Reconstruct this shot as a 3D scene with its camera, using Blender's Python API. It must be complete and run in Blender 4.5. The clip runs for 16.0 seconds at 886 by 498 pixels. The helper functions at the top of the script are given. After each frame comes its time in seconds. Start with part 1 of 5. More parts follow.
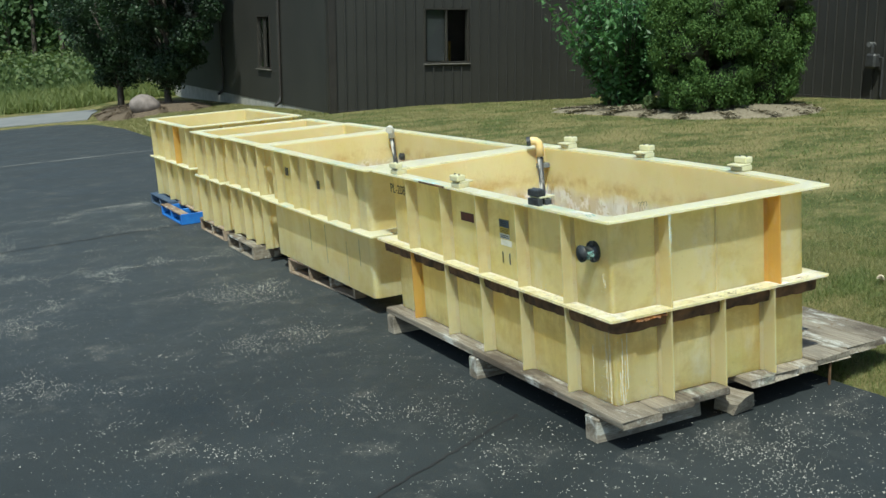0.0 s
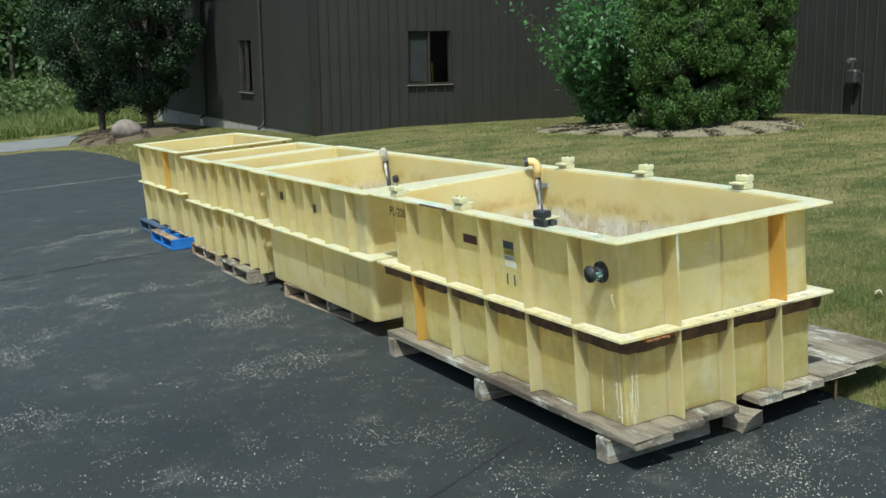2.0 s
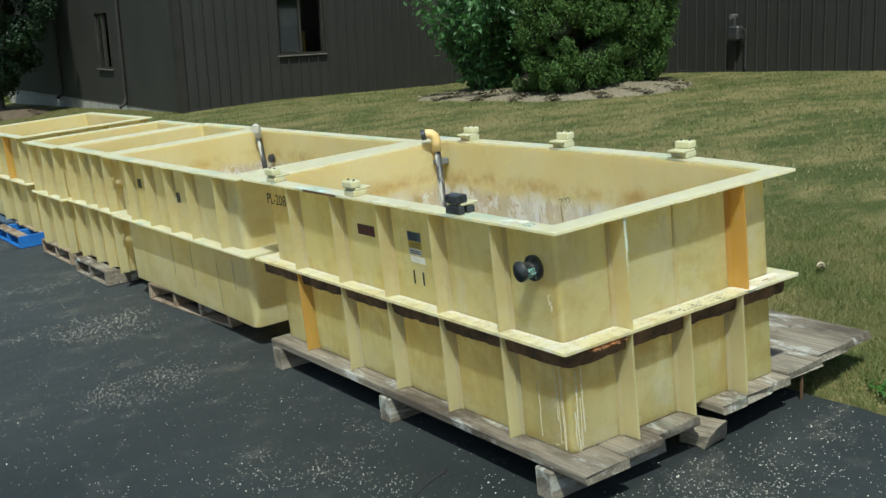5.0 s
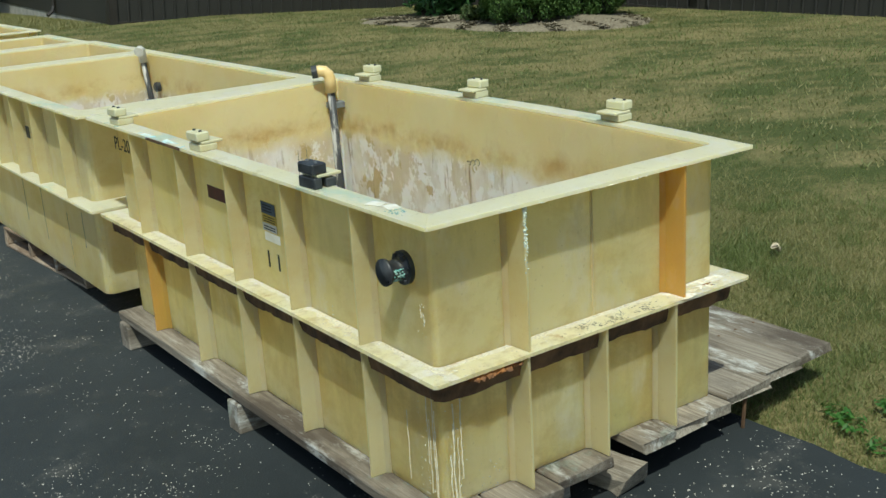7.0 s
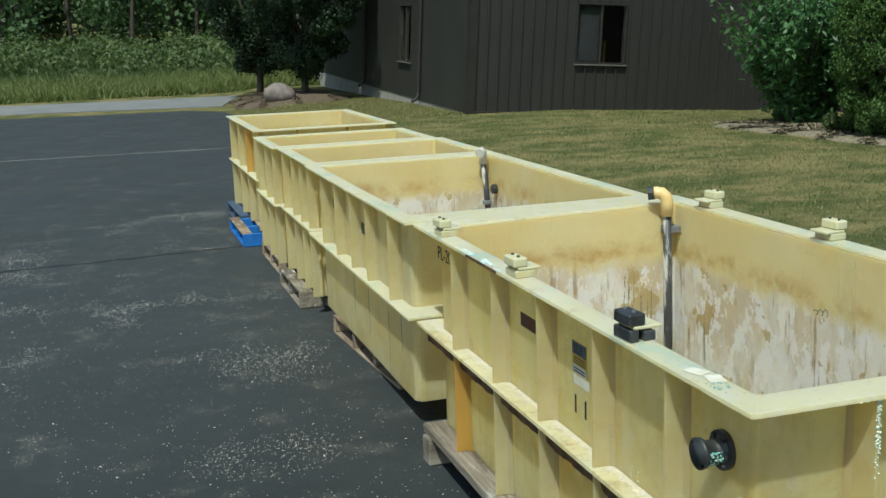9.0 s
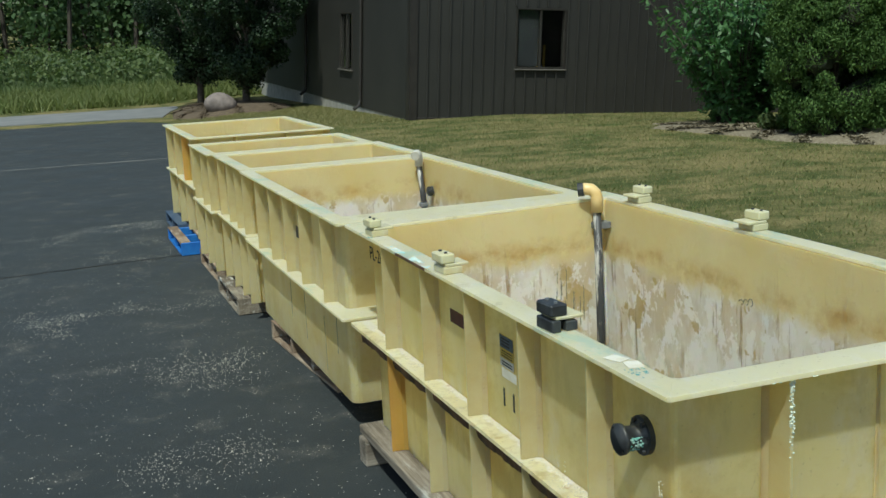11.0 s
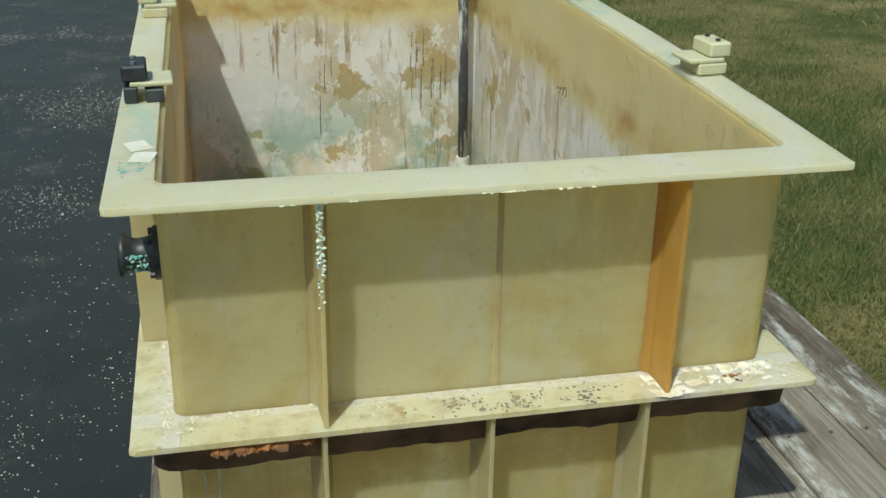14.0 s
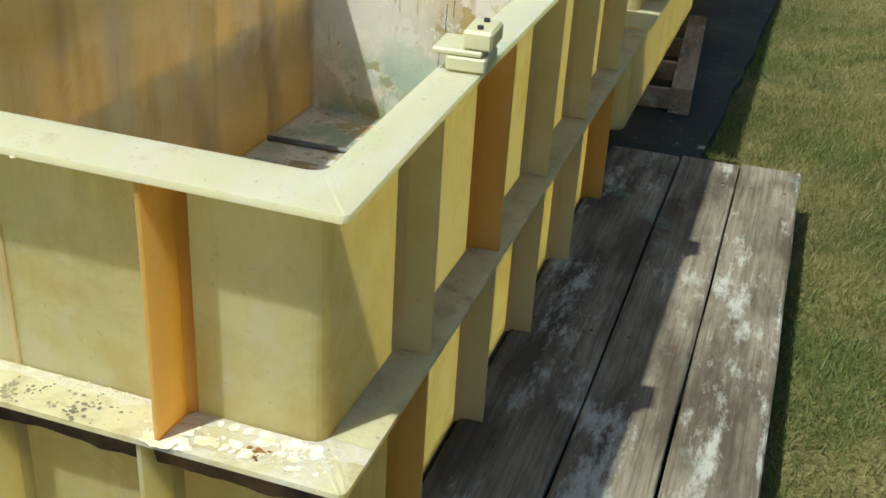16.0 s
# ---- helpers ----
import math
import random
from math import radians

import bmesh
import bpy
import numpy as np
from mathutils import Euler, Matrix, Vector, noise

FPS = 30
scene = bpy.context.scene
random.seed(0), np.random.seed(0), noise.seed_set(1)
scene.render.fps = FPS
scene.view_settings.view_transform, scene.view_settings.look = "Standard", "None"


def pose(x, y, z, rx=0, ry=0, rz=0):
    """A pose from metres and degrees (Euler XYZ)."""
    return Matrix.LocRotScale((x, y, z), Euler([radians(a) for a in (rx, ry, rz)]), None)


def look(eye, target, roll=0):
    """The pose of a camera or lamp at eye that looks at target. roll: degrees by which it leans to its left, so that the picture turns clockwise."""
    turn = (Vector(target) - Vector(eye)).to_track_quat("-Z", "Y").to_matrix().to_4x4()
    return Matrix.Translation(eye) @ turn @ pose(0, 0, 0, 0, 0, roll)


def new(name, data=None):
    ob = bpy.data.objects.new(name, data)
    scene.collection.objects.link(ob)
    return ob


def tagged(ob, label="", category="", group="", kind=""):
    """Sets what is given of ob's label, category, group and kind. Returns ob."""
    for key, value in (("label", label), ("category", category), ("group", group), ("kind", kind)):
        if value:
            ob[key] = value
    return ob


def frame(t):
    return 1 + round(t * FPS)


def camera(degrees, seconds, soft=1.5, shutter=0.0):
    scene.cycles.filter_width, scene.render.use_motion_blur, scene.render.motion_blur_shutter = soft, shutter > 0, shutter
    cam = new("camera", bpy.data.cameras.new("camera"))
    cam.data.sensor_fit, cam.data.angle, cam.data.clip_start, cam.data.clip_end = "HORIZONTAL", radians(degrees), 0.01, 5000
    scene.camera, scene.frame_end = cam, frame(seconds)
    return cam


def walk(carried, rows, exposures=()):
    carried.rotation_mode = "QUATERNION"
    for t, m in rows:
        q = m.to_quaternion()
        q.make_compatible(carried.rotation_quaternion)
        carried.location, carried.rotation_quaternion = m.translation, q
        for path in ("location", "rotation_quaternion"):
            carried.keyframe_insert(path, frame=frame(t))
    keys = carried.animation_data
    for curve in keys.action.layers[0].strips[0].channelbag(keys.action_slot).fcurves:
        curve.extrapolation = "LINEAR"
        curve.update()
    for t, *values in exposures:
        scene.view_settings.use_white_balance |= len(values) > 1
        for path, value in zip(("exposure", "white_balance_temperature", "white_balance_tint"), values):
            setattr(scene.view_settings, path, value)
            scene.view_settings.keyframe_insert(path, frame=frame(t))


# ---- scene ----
cam = camera(44.1, 16.0)
PATH = [
    (0, (-2.887, -4.199, 2.106), (-2.037, -2.434, 1.702), -4.2),
    (0.5, (-2.891, -4.188, 2.103), (-2.035, -2.426, 1.7), -4.0),
    (1, (-2.904, -4.177, 2.106), (-2.039, -2.418, 1.706), -4.1),
    (1.5, (-2.936, -4.153, 2.119), (-2.066, -2.395, 1.729), -4.5),
    (2, (-3.002, -4.131, 2.13), (-2.115, -2.377, 1.759), -4.9),
    (2.5, (-3.005, -4.076, 2.114), (-2.077, -2.344, 1.737), -5.0),
    (3, (-2.857, -3.933, 2.079), (-1.903, -2.22, 1.685), -5.0),
    (5.5, (-2.322, -2.968, 2.026), (-1.224, -1.36, 1.57), -5.5),
    (6, (-1.971, -2.814, 1.988), (-0.866, -1.219, 1.506), -3.5),
    (6.5, (-1.757, -2.642, 1.937), (-0.651, -1.066, 1.397), -3.6),
    (7, (-1.65, -2.427, 1.966), (-0.55, -0.861, 1.383), -3.5),
    (7.5, (-1.563, -2.31, 1.963), (-0.51, -0.717, 1.369), -3.3),
    (8, (-1.488, -2.213, 1.987), (-0.615, -0.514, 1.394), -2.3),
    (8.5, (-1.429, -2.135, 2.02), (-0.713, -0.34, 1.504), -2.3),
    (9, (-1.409, -2.111, 2.053), (-0.823, -0.241, 1.656), -2.0),
    (11.5, (-1.283, -2.155, 1.984), (-0.536, -0.343, 1.588), -3.1),
    (12, (-1.193, -2.137, 1.948), (-0.346, -0.39, 1.469), -2.4),
    (12.5, (-1.032, -1.988, 1.913), (-0.118, -0.319, 1.299), -2.0),
    (13, (-0.677, -1.907, 1.861), (0.247, -0.276, 1.164), -5.0),
    (13.5, (-0.236, -1.942, 1.873), (0.345, -0.178, 1.13), 2.2),
    (14, (0.196, -1.787, 1.823), (0.592, 0.001, 1.019), 0.9),
    (14.5, (0.624, -1.684, 1.798), (0.904, 0.136, 1.018), -1.1),
    (15, (1.133, -1.651, 1.841), (1.135, 0.196, 1.075), 2.4),
    (15.5, (1.516, -1.45, 1.809), (1.231, 0.345, 0.975), 4.1),
    (16, (1.927, -1.222, 1.785), (1.4, 0.472, 0.861), 3.6),
]
EXPOSURE = [(0.0, 0.36, 6350, -5), (3.0, 0.34, 6350, -5), (5.5, 0.1, 6350, -5), (7.0, 0.01, 6350, -5), (8.0, -0.05, 6350, -5), (9.0, 0.03, 6350, -5), (11.5, -0.17, 6350, -5), (12.5, -0.29, 6350, -5), (13.5, -0.2, 6350, -5), (15.0, -0.21, 6350, -5), (15.5, -0.1, 6480, -5), (16.0, 0.2, 6800, -5)]
# the drive and all that stands on it slope up towards the lawn
YARD = Matrix.Rotation(radians(-4.0), 4, Vector((0.43, 0.90, 0.0)).normalized())
walk(cam, [(t, YARD @ look(eye, target, roll)) for t, eye, target, roll in PATH], EXPOSURE)

# ---------------------------------------------------------------- light
SUN_TO = (YARD.to_3x3() @ Vector((-0.335, -0.50, 1.0))).normalized()
world = bpy.data.worlds.new("sky")
scene.world = world
world.use_nodes = True
wn, wl = world.node_tree.nodes, world.node_tree.links
sky = wn.new("ShaderNodeTexSky")
sky.sky_type = 'NISHITA'
sky.sun_disc = False
sky.sun_elevation = math.asin(SUN_TO.z)
sky.sun_rotation = math.atan2(SUN_TO.x, SUN_TO.y)
sky.altitude, sky.air_density, sky.dust_density = 100, 1.0, 1.5
wl.new(sky.outputs[0], wn["Background"].inputs[0])
wn["Background"].inputs[1].default_value = 0.115
sun = new("sun", bpy.data.lights.new("sun", 'SUN'))
sun.data.energy, sun.data.angle, sun.data.color = 4.2, radians(1.0), (1.0, 0.98, 0.93)
sun.matrix_world = look(tuple(SUN_TO * 40), (0, 0, 0))


# ---------------------------------------------------------------- materials
def rgb(c):
    return (c[0], c[1], c[2], 1.0)


class Mat:
    """A node material with short calls for noise, ramps and mixes."""

    def __init__(self, name, rough=0.6, metal=0.0, spec=0.5):
        self.m = bpy.data.materials.new(name)
        self.m.use_nodes = True
        self.n, self.l = self.m.node_tree.nodes, self.m.node_tree.links
        self.b = self.n["Principled BSDF"]
        self.b.inputs["Roughness"].default_value = rough
        self.b.inputs["Metallic"].default_value = metal
        self.b.inputs["Specular IOR Level"].default_value = spec
        self.tc = self.n.new("ShaderNodeTexCoord")
        self.space = self.tc.outputs["Object"]

    def put(self, sock, v):
        if isinstance(v, bpy.types.NodeSocket):
            self.l.new(v, sock)
        elif isinstance(v, (tuple, list)):
            sock.default_value = rgb(v) if len(sock.default_value) == 4 else v
        else:
            sock.default_value = v

    def scaled(self, s):
        mp = self.n.new("ShaderNodeMapping")
        self.l.new(self.space, mp.inputs[0])
        mp.inputs["Scale"].default_value = s
        return mp.outputs[0]

    def noise(self, scale, detail=4, rough=0.55, stretch=None, warp=0.0):
        t = self.n.new("ShaderNodeTexNoise")
        self.l.new(self.scaled(stretch) if stretch else self.space, t.inputs["Vector"])
        t.inputs["Scale"].default_value, t.inputs["Detail"].default_value = scale, detail
        t.inputs["Roughness"].default_value, t.inputs["Distortion"].default_value = rough, warp
        return t.outputs[0]

    def voronoi(self, scale, feature='F1', stretch=None):
        t = self.n.new("ShaderNodeTexVoronoi")
        t.feature = feature
        self.l.new(self.scaled(stretch) if stretch else self.space, t.inputs["Vector"])
        t.inputs["Scale"].default_value = scale
        return t.outputs["Distance"]

    def band(self, v, lo, hi, a=0.0, b=1.0):
        r = self.n.new("ShaderNodeMapRange")
        self.put(r.inputs[0], v)
        for i, k in enumerate((lo, hi, a, b)):
            r.inputs[i + 1].default_value = k
        return r.outputs[0]

    def math(self, op, a, b=0.0):
        q = self.n.new("ShaderNodeMath")
        q.operation = op
        self.put(q.inputs[0], a)
        self.put(q.inputs[1], b)
        return q.outputs[0]

    def mix(self, f, a, b, mode='MIX'):
        q = self.n.new("ShaderNodeMix")
        q.data_type, q.blend_type = 'RGBA', mode
        self.put(q.inputs[0], f)
        self.put(q.inputs[6], a)
        self.put(q.inputs[7], b)
        return q.outputs[2]

    def axis(self, k, where="Object"):
        s = self.n.new("ShaderNodeSeparateXYZ")
        self.l.new(self.tc.outputs[where], s.inputs[0])
        return s.outputs[k]

    def rand(self):
        return self.n.new("ShaderNodeObjectInfo").outputs["Random"]

    def island(self):
        return self.n.new("ShaderNodeNewGeometry").outputs["Random Per Island"]

    def colour(self, c):
        self.put(self.b.inputs["Base Color"], c)
        return self

    def rough(self, v):
        self.put(self.b.inputs["Roughness"], v)
        return self

    def bump(self, h, strength=0.3, dist=0.01):
        q = self.n.new("ShaderNodeBump")
        q.inputs["Strength"].default_value, q.inputs["Distance"].default_value = strength, dist
        self.put(q.inputs["Height"], h)
        self.l.new(q.outputs[0], self.b.inputs["Normal"])
        return self

    def deep(self, weight, radius, scale):
        """Light that spreads inside a milky solid."""
        self.b.inputs["Subsurface Weight"].default_value = weight
        self.b.inputs["Subsurface Radius"].default_value = radius
        self.b.inputs["Subsurface Scale"].default_value = scale
        return self

    def glow_through(self, c, amount):
        """Thin sheet that lets part of the light through."""
        t = self.n.new("ShaderNodeBsdfTranslucent")
        self.put(t.inputs[0], c)
        mx = self.n.new("ShaderNodeMixShader")
        mx.inputs[0].default_value = amount
        self.l.new(self.b.outputs[0], mx.inputs[1])
        self.l.new(t.outputs[0], mx.inputs[2])
        self.l.new(mx.outputs[0], self.n["Material Output"].inputs[0])
        return self


def fiberglass(name, base, aged, amount=0.22, milky=0.5, stain=0.3, inner=(0.96, 0.69, 0.20), runs=0.0, grime=0.55):
    m = Mat(name, 0.38, 0.0, 0.4)
    c = m.mix(m.band(m.noise(2.2, 5), 0.35, 0.7), base, aged)
    cloud = m.band(m.noise(3.4, 7, 0.66, (1, 1, 1.3), 0.3), 0.47, 0.68)
    c = m.mix(m.math('MULTIPLY', cloud, grime), c, (0.56, 0.345, 0.095))
    pale = m.band(m.noise(5.5, 6, 0.65, (1, 1, 0.6)), 0.56, 0.72)
    c = m.mix(m.math('MULTIPLY', pale, 0.40), c, (0.82, 0.79, 0.58))
    if runs:
        z = m.axis(2)
        drip = m.band(m.noise(13, 6, 0.7, (1, 1, 0.11), 0.5), 0.43, 0.60)
        low = m.math('MULTIPLY', m.band(z, 0.18, 0.48), m.band(z, 0.66, 0.63))
        c = m.mix(m.math('MULTIPLY', m.math('MULTIPLY', drip, low), runs * 0.35), c, (0.24, 0.13, 0.045))
        smudge = m.math('MULTIPLY', m.band(m.noise(4.5, 6, 0.66, None, 0.4), 0.38, 0.54), m.math('MULTIPLY', m.band(z, 0.33, 0.54), m.band(z, 0.66, 0.63)))
        c = m.mix(m.math('MULTIPLY', smudge, 0.85), c, (0.33, 0.175, 0.055))
        corner = m.math('MULTIPLY', m.band(m.axis(0), 0.26, 0.08), m.band(m.axis(1), 0.30, 0.10))
        corner = m.math('MULTIPLY', corner, m.band(m.noise(6, 5, 0.65), 0.36, 0.60))
        c = m.mix(m.math('MULTIPLY', corner, 0.55), c, (0.50, 0.30, 0.09))
        foot = m.math('MULTIPLY', m.band(m.noise(9, 6, 0.7), 0.50, 0.62), m.band(z, 0.30, 0.18))
        c = m.mix(m.math('MULTIPLY', foot, runs * 0.6), c, (0.42, 0.26, 0.09))
        hang = m.math('MULTIPLY', m.band(m.noise(5, 6, 0.7, (1, 1, 0.35)), 0.49, 0.66), m.band(z, 0.72, 1.04))
        c = m.mix(m.math('MULTIPLY', hang, runs * 0.7), c, (0.38, 0.24, 0.09))
    streak = m.band(m.noise(8, 6, 0.68, (1, 1, 0.16), 0.4), 0.52, 0.68)
    c = m.mix(m.math('MULTIPLY', streak, stain), c, (0.46, 0.31, 0.11))
    spots = m.band(m.noise(60, 2), 0.68, 0.74)
    c = m.mix(m.math('MULTIPLY', spots, 0.35), c, (0.35, 0.22, 0.08))
    fibre = m.band(m.noise(160, 3, 0.7), 0.3, 0.7)
    c = m.mix(m.math('MULTIPLY', fibre, 0.10), c, (0.85, 0.80, 0.55))
    m.colour(c)
    m.rough(m.band(m.noise(9, 3), 0.3, 0.7, 0.3, 0.55))
    m.bump(m.noise(45, 3, 0.6), 0.12, 0.004)
    m.deep(milky, (1.0, 0.80, 0.40), 0.24)
    return m.glow_through(inner, amount).m


FRP = fiberglass("fiberglass_yellow", (0.79, 0.67, 0.32), (0.72, 0.57, 0.21), 0.30, 0.7)
FRP_STAINED = fiberglass("fiberglass_stained", (0.81, 0.65, 0.27), (0.74, 0.55, 0.17), 0.30, 0.85, 0.2, runs=0.95, grime=1.0)


def rim_mat():
    """Top flange: pale, chalky, with teal and brown blotches drawn out along it."""
    m = Mat("fiberglass_rim", 0.5, 0.0, 0.4)
    c = m.mix(m.band(m.noise(3.0, 5), 0.35, 0.7), (0.82, 0.81, 0.61), (0.77, 0.73, 0.49))
    chalk = m.band(m.noise(7, 6, 0.7, (1.4, 0.6, 1)), 0.50, 0.62)
    c = m.mix(m.math('MULTIPLY', chalk, 0.5), c, (0.86, 0.86, 0.80))
    teal = m.math('MULTIPLY', m.band(m.noise(4.2, 6, 0.68, (1.5, 0.55, 1)), 0.55, 0.64), m.band(m.math('ABSOLUTE', m.math('SUBTRACT', m.axis(0), 0.705)), 0.58, 0.63))
    c = m.mix(m.math('MULTIPLY', teal, 0.75), c, (0.46, 0.68, 0.60))
    dirt = m.band(m.noise(9, 6, 0.72), 0.58, 0.68)
    c = m.mix(m.math('MULTIPLY', dirt, 0.45), c, (0.34, 0.27, 0.14))
    specks = m.band(m.noise(75, 3), 0.66, 0.72)
    c = m.mix(m.math('MULTIPLY', specks, 0.5), c, (0.22, 0.17, 0.10))
    m.colour(c)
    m.rough(m.band(m.noise(9, 3), 0.3, 0.7, 0.35, 0.65))
    m.bump(m.noise(50, 4, 0.65), 0.22, 0.004)
    m.deep(0.5, (1.0, 0.85, 0.5), 0.10)
    return m.glow_through((0.95, 0.86, 0.50), 0.42).m


FRP_RIM = rim_mat()
FRP_RIB = fiberglass("fiberglass_rib", (0.76, 0.71, 0.43), (0.70, 0.63, 0.32), 0.5, 0.4, 0.25, (0.92, 0.80, 0.36))
FRP_AMBER = fiberglass("fiberglass_amber", (0.70, 0.45, 0.085), (0.60, 0.35, 0.05), 0.45, 0.4, 0.35, (1.0, 0.56, 0.06))
FRP_CLAMP = fiberglass("fiberglass_clamp", (0.62, 0.59, 0.38), (0.54, 0.49, 0.28), 0.05, 0.2)


def lined_shell():
    """Tank lining with white, rust and teal deposits on the wetted part."""
    m = Mat("tank_lining", 0.45, 0.0, 0.4)
    z = m.axis(2)
    edge = m.math('ADD', z, m.math('MULTIPLY', m.math('SUBTRACT', m.noise(6, 5, 0.65), 0.5), 0.16))
    wet = m.math('MULTIPLY', m.band(edge, 0.90, 0.83), m.band(m.axis(0), 0.10, 0.125, 0.15, 1.0))
    side = m.math('MULTIPLY', m.band(m.axis(0), 0.125, 0.10), m.band(m.noise(3.0, 5, 0.65, (1, 1, 0.5)), 0.50, 0.66))
    base = m.mix(m.band(m.noise(2.2, 5), 0.35, 0.7), (0.80, 0.71, 0.40), (0.74, 0.61, 0.27))
    rust = m.math('MULTIPLY', m.band(m.math('ABSOLUTE', m.math('SUBTRACT', edge, 0.93)), 0.07, 0.0), m.band(m.noise(5, 6, 0.7), 0.42, 0.62))
    c = m.mix(m.math('MULTIPLY', rust, 0.7), base, (0.44, 0.24, 0.06))
    scale = m.mix(m.band(m.noise(3.2, 6, 0.65, (1, 1, 0.5)), 0.40, 0.58), (0.62, 0.55, 0.41), (0.85, 0.84, 0.79))
    flake = m.band(m.noise(9, 6, 0.7, (1, 1, 0.7)), 0.51, 0.54)
    scale = m.mix(m.math('MULTIPLY', flake, 0.85), scale, (0.90, 0.89, 0.86))
    bare = m.band(m.noise(4.1, 5, 0.65), 0.57, 0.59)
    scale = m.mix(m.math('MULTIPLY', bare, 0.85), scale, (0.46, 0.36, 0.16))
    runs = m.math('MULTIPLY', m.band(m.noise(16, 5, 0.7, (1, 1, 0.10)), 0.56, 0.62), m.band(m.noise(2.5, 4), 0.42, 0.56))
    scale = m.mix(m.math('MULTIPLY', runs, 0.8), scale, (0.24, 0.15, 0.065))
    teal = m.math('MULTIPLY', m.band(m.noise(3.0, 5, 0.7), 0.46, 0.58), m.band(edge, 0.60, 0.38))
    scale = m.mix(m.math('MULTIPLY', teal, 0.65), scale, (0.17, 0.42, 0.36))
    c = m.mix(m.math('MULTIPLY', side, m.band(z, 1.0, 0.7, 0.0, 0.75)), c, (0.26, 0.13, 0.05))
    # left wall: the warm light passing through it is put into the colour
    near = m.band(m.axis(0), 0.125, 0.10)
    c = m.mix(m.math('MULTIPLY', near, 0.55), c, (0.78, 0.50, 0.13))
    # upright pale and brown stripes: painted rib shadows showing through, with brown staining
    pale = m.band(m.noise(3.6, 1, 0.5, (1, 1, 0.12), 0.3), 0.50, 0.66)
    c = m.mix(m.math('MULTIPLY', m.math('MULTIPLY', near, pale), m.band(z, 0.35, 0.6, 0.0, 0.75)), c, (0.58, 0.55, 0.44))
    brown = m.band(m.noise(4.4, 2, 0.55, (1, 1, 0.16), 0.4), 0.54, 0.70)
    c = m.mix(m.math('MULTIPLY', m.math('MULTIPLY', near, brown), 0.85), c, (0.22, 0.105, 0.04))
    pool = m.math('ADD', z, m.math('MULTIPLY', m.math('SUBTRACT', m.noise(3.1, 6, 0.68), 0.5), 0.5))
    pool = m.math('MULTIPLY', m.math('MULTIPLY', near, m.band(pool, 0.62, 0.50)), m.band(m.axis(1), 1.0, 2.2))
    c = m.mix(m.math('MULTIPLY', pool, 0.65), c, (0.20, 0.10, 0.05))
    m.colour(m.mix(wet, c, scale))
    m.bump(m.math('ADD', m.math('ADD', runs, flake), m.noise(30, 4)), 0.35, 0.006)
    m.deep(0.3, (1.0, 0.7, 0.25), 0.03)
    return m.glow_through((0.96, 0.72, 0.26), 0.30).m


LINING = lined_shell()


def crusted_flange():
    """Pale flange, caked white along the wall joint, grimy towards its edge."""
    m = Mat("crusted_flange", 0.6, 0.0, 0.35)
    x, y = m.axis(0), m.axis(1)
    c = m.mix(m.band(m.noise(3.0, 5), 0.35, 0.7), (0.78, 0.76, 0.56), (0.70, 0.63, 0.37))
    mottle = m.band(m.noise(16, 6, 0.7), 0.48, 0.64)
    c = m.mix(m.math('MULTIPLY', mottle, 0.55), c, (0.34, 0.27, 0.14))
    front = m.band(y, 0.055, 0.108)
    left = m.math('MULTIPLY', m.band(x, 0.02, 0.082), m.band(x, 0.10, 0.09))
    joint = m.math('MAXIMUM', m.math('MULTIPLY', front, m.band(y, 0.14, 0.12)), left)
    edge = m.math('ADD', joint, m.math('MULTIPLY', m.math('SUBTRACT', m.noise(14, 6, 0.7), 0.5), 1.5))
    cake = m.band(edge, 0.50, 0.62)
    smear = m.math('MULTIPLY', m.math('MULTIPLY', m.band(x, 1.00, 1.08), m.band(x, 1.40, 1.34)), m.band(y, 0.13, 0.11))
    smear = m.math('MULTIPLY', smear, m.band(m.noise(9, 7, 0.72, (0.6, 1.3, 1)), 0.40, 0.50))
    white = m.mix(m.band(m.noise(70, 4, 0.7), 0.35, 0.65), (0.88, 0.87, 0.81), (0.72, 0.67, 0.52))
    c = m.mix(m.math('MULTIPLY', cake, 0.85), c, white)
    c = m.mix(m.math('MULTIPLY', smear, 0.9), c, white)
    rust = m.band(m.noise(11, 5, 0.65), 0.64, 0.70)
    c = m.mix(m.math('MULTIPLY', rust, 0.6), c, (0.34, 0.17, 0.05))
    specks = m.band(m.noise(90, 3), 0.66, 0.72)
    c = m.mix(m.math('MULTIPLY', specks, 0.6), c, (0.12, 0.085, 0.05))
    m.colour(c)
    m.rough(m.band(m.noise(9, 3), 0.3, 0.7, 0.45, 0.75))
    m.bump(m.math('ADD', m.noise(60, 5, 0.7), m.math('ADD', cake, smear)), 0.45, 0.005)
    m.deep(0.35, (1.0, 0.8, 0.35), 0.05)
    return m.glow_through((0.92, 0.78, 0.40), 0.35).m


FLANGE_CRUSTED = crusted_flange()


def simple(name, a, b, rough=0.6, scale=8.0, metal=0.0, bump=0.15, bscale=60):
    m = Mat(name, rough, metal)
    m.colour(m.mix(m.band(m.noise(scale, 5), 0.35, 0.65), a, b))
    m.bump(m.noise(bscale, 4), bump, 0.004)
    return m.m


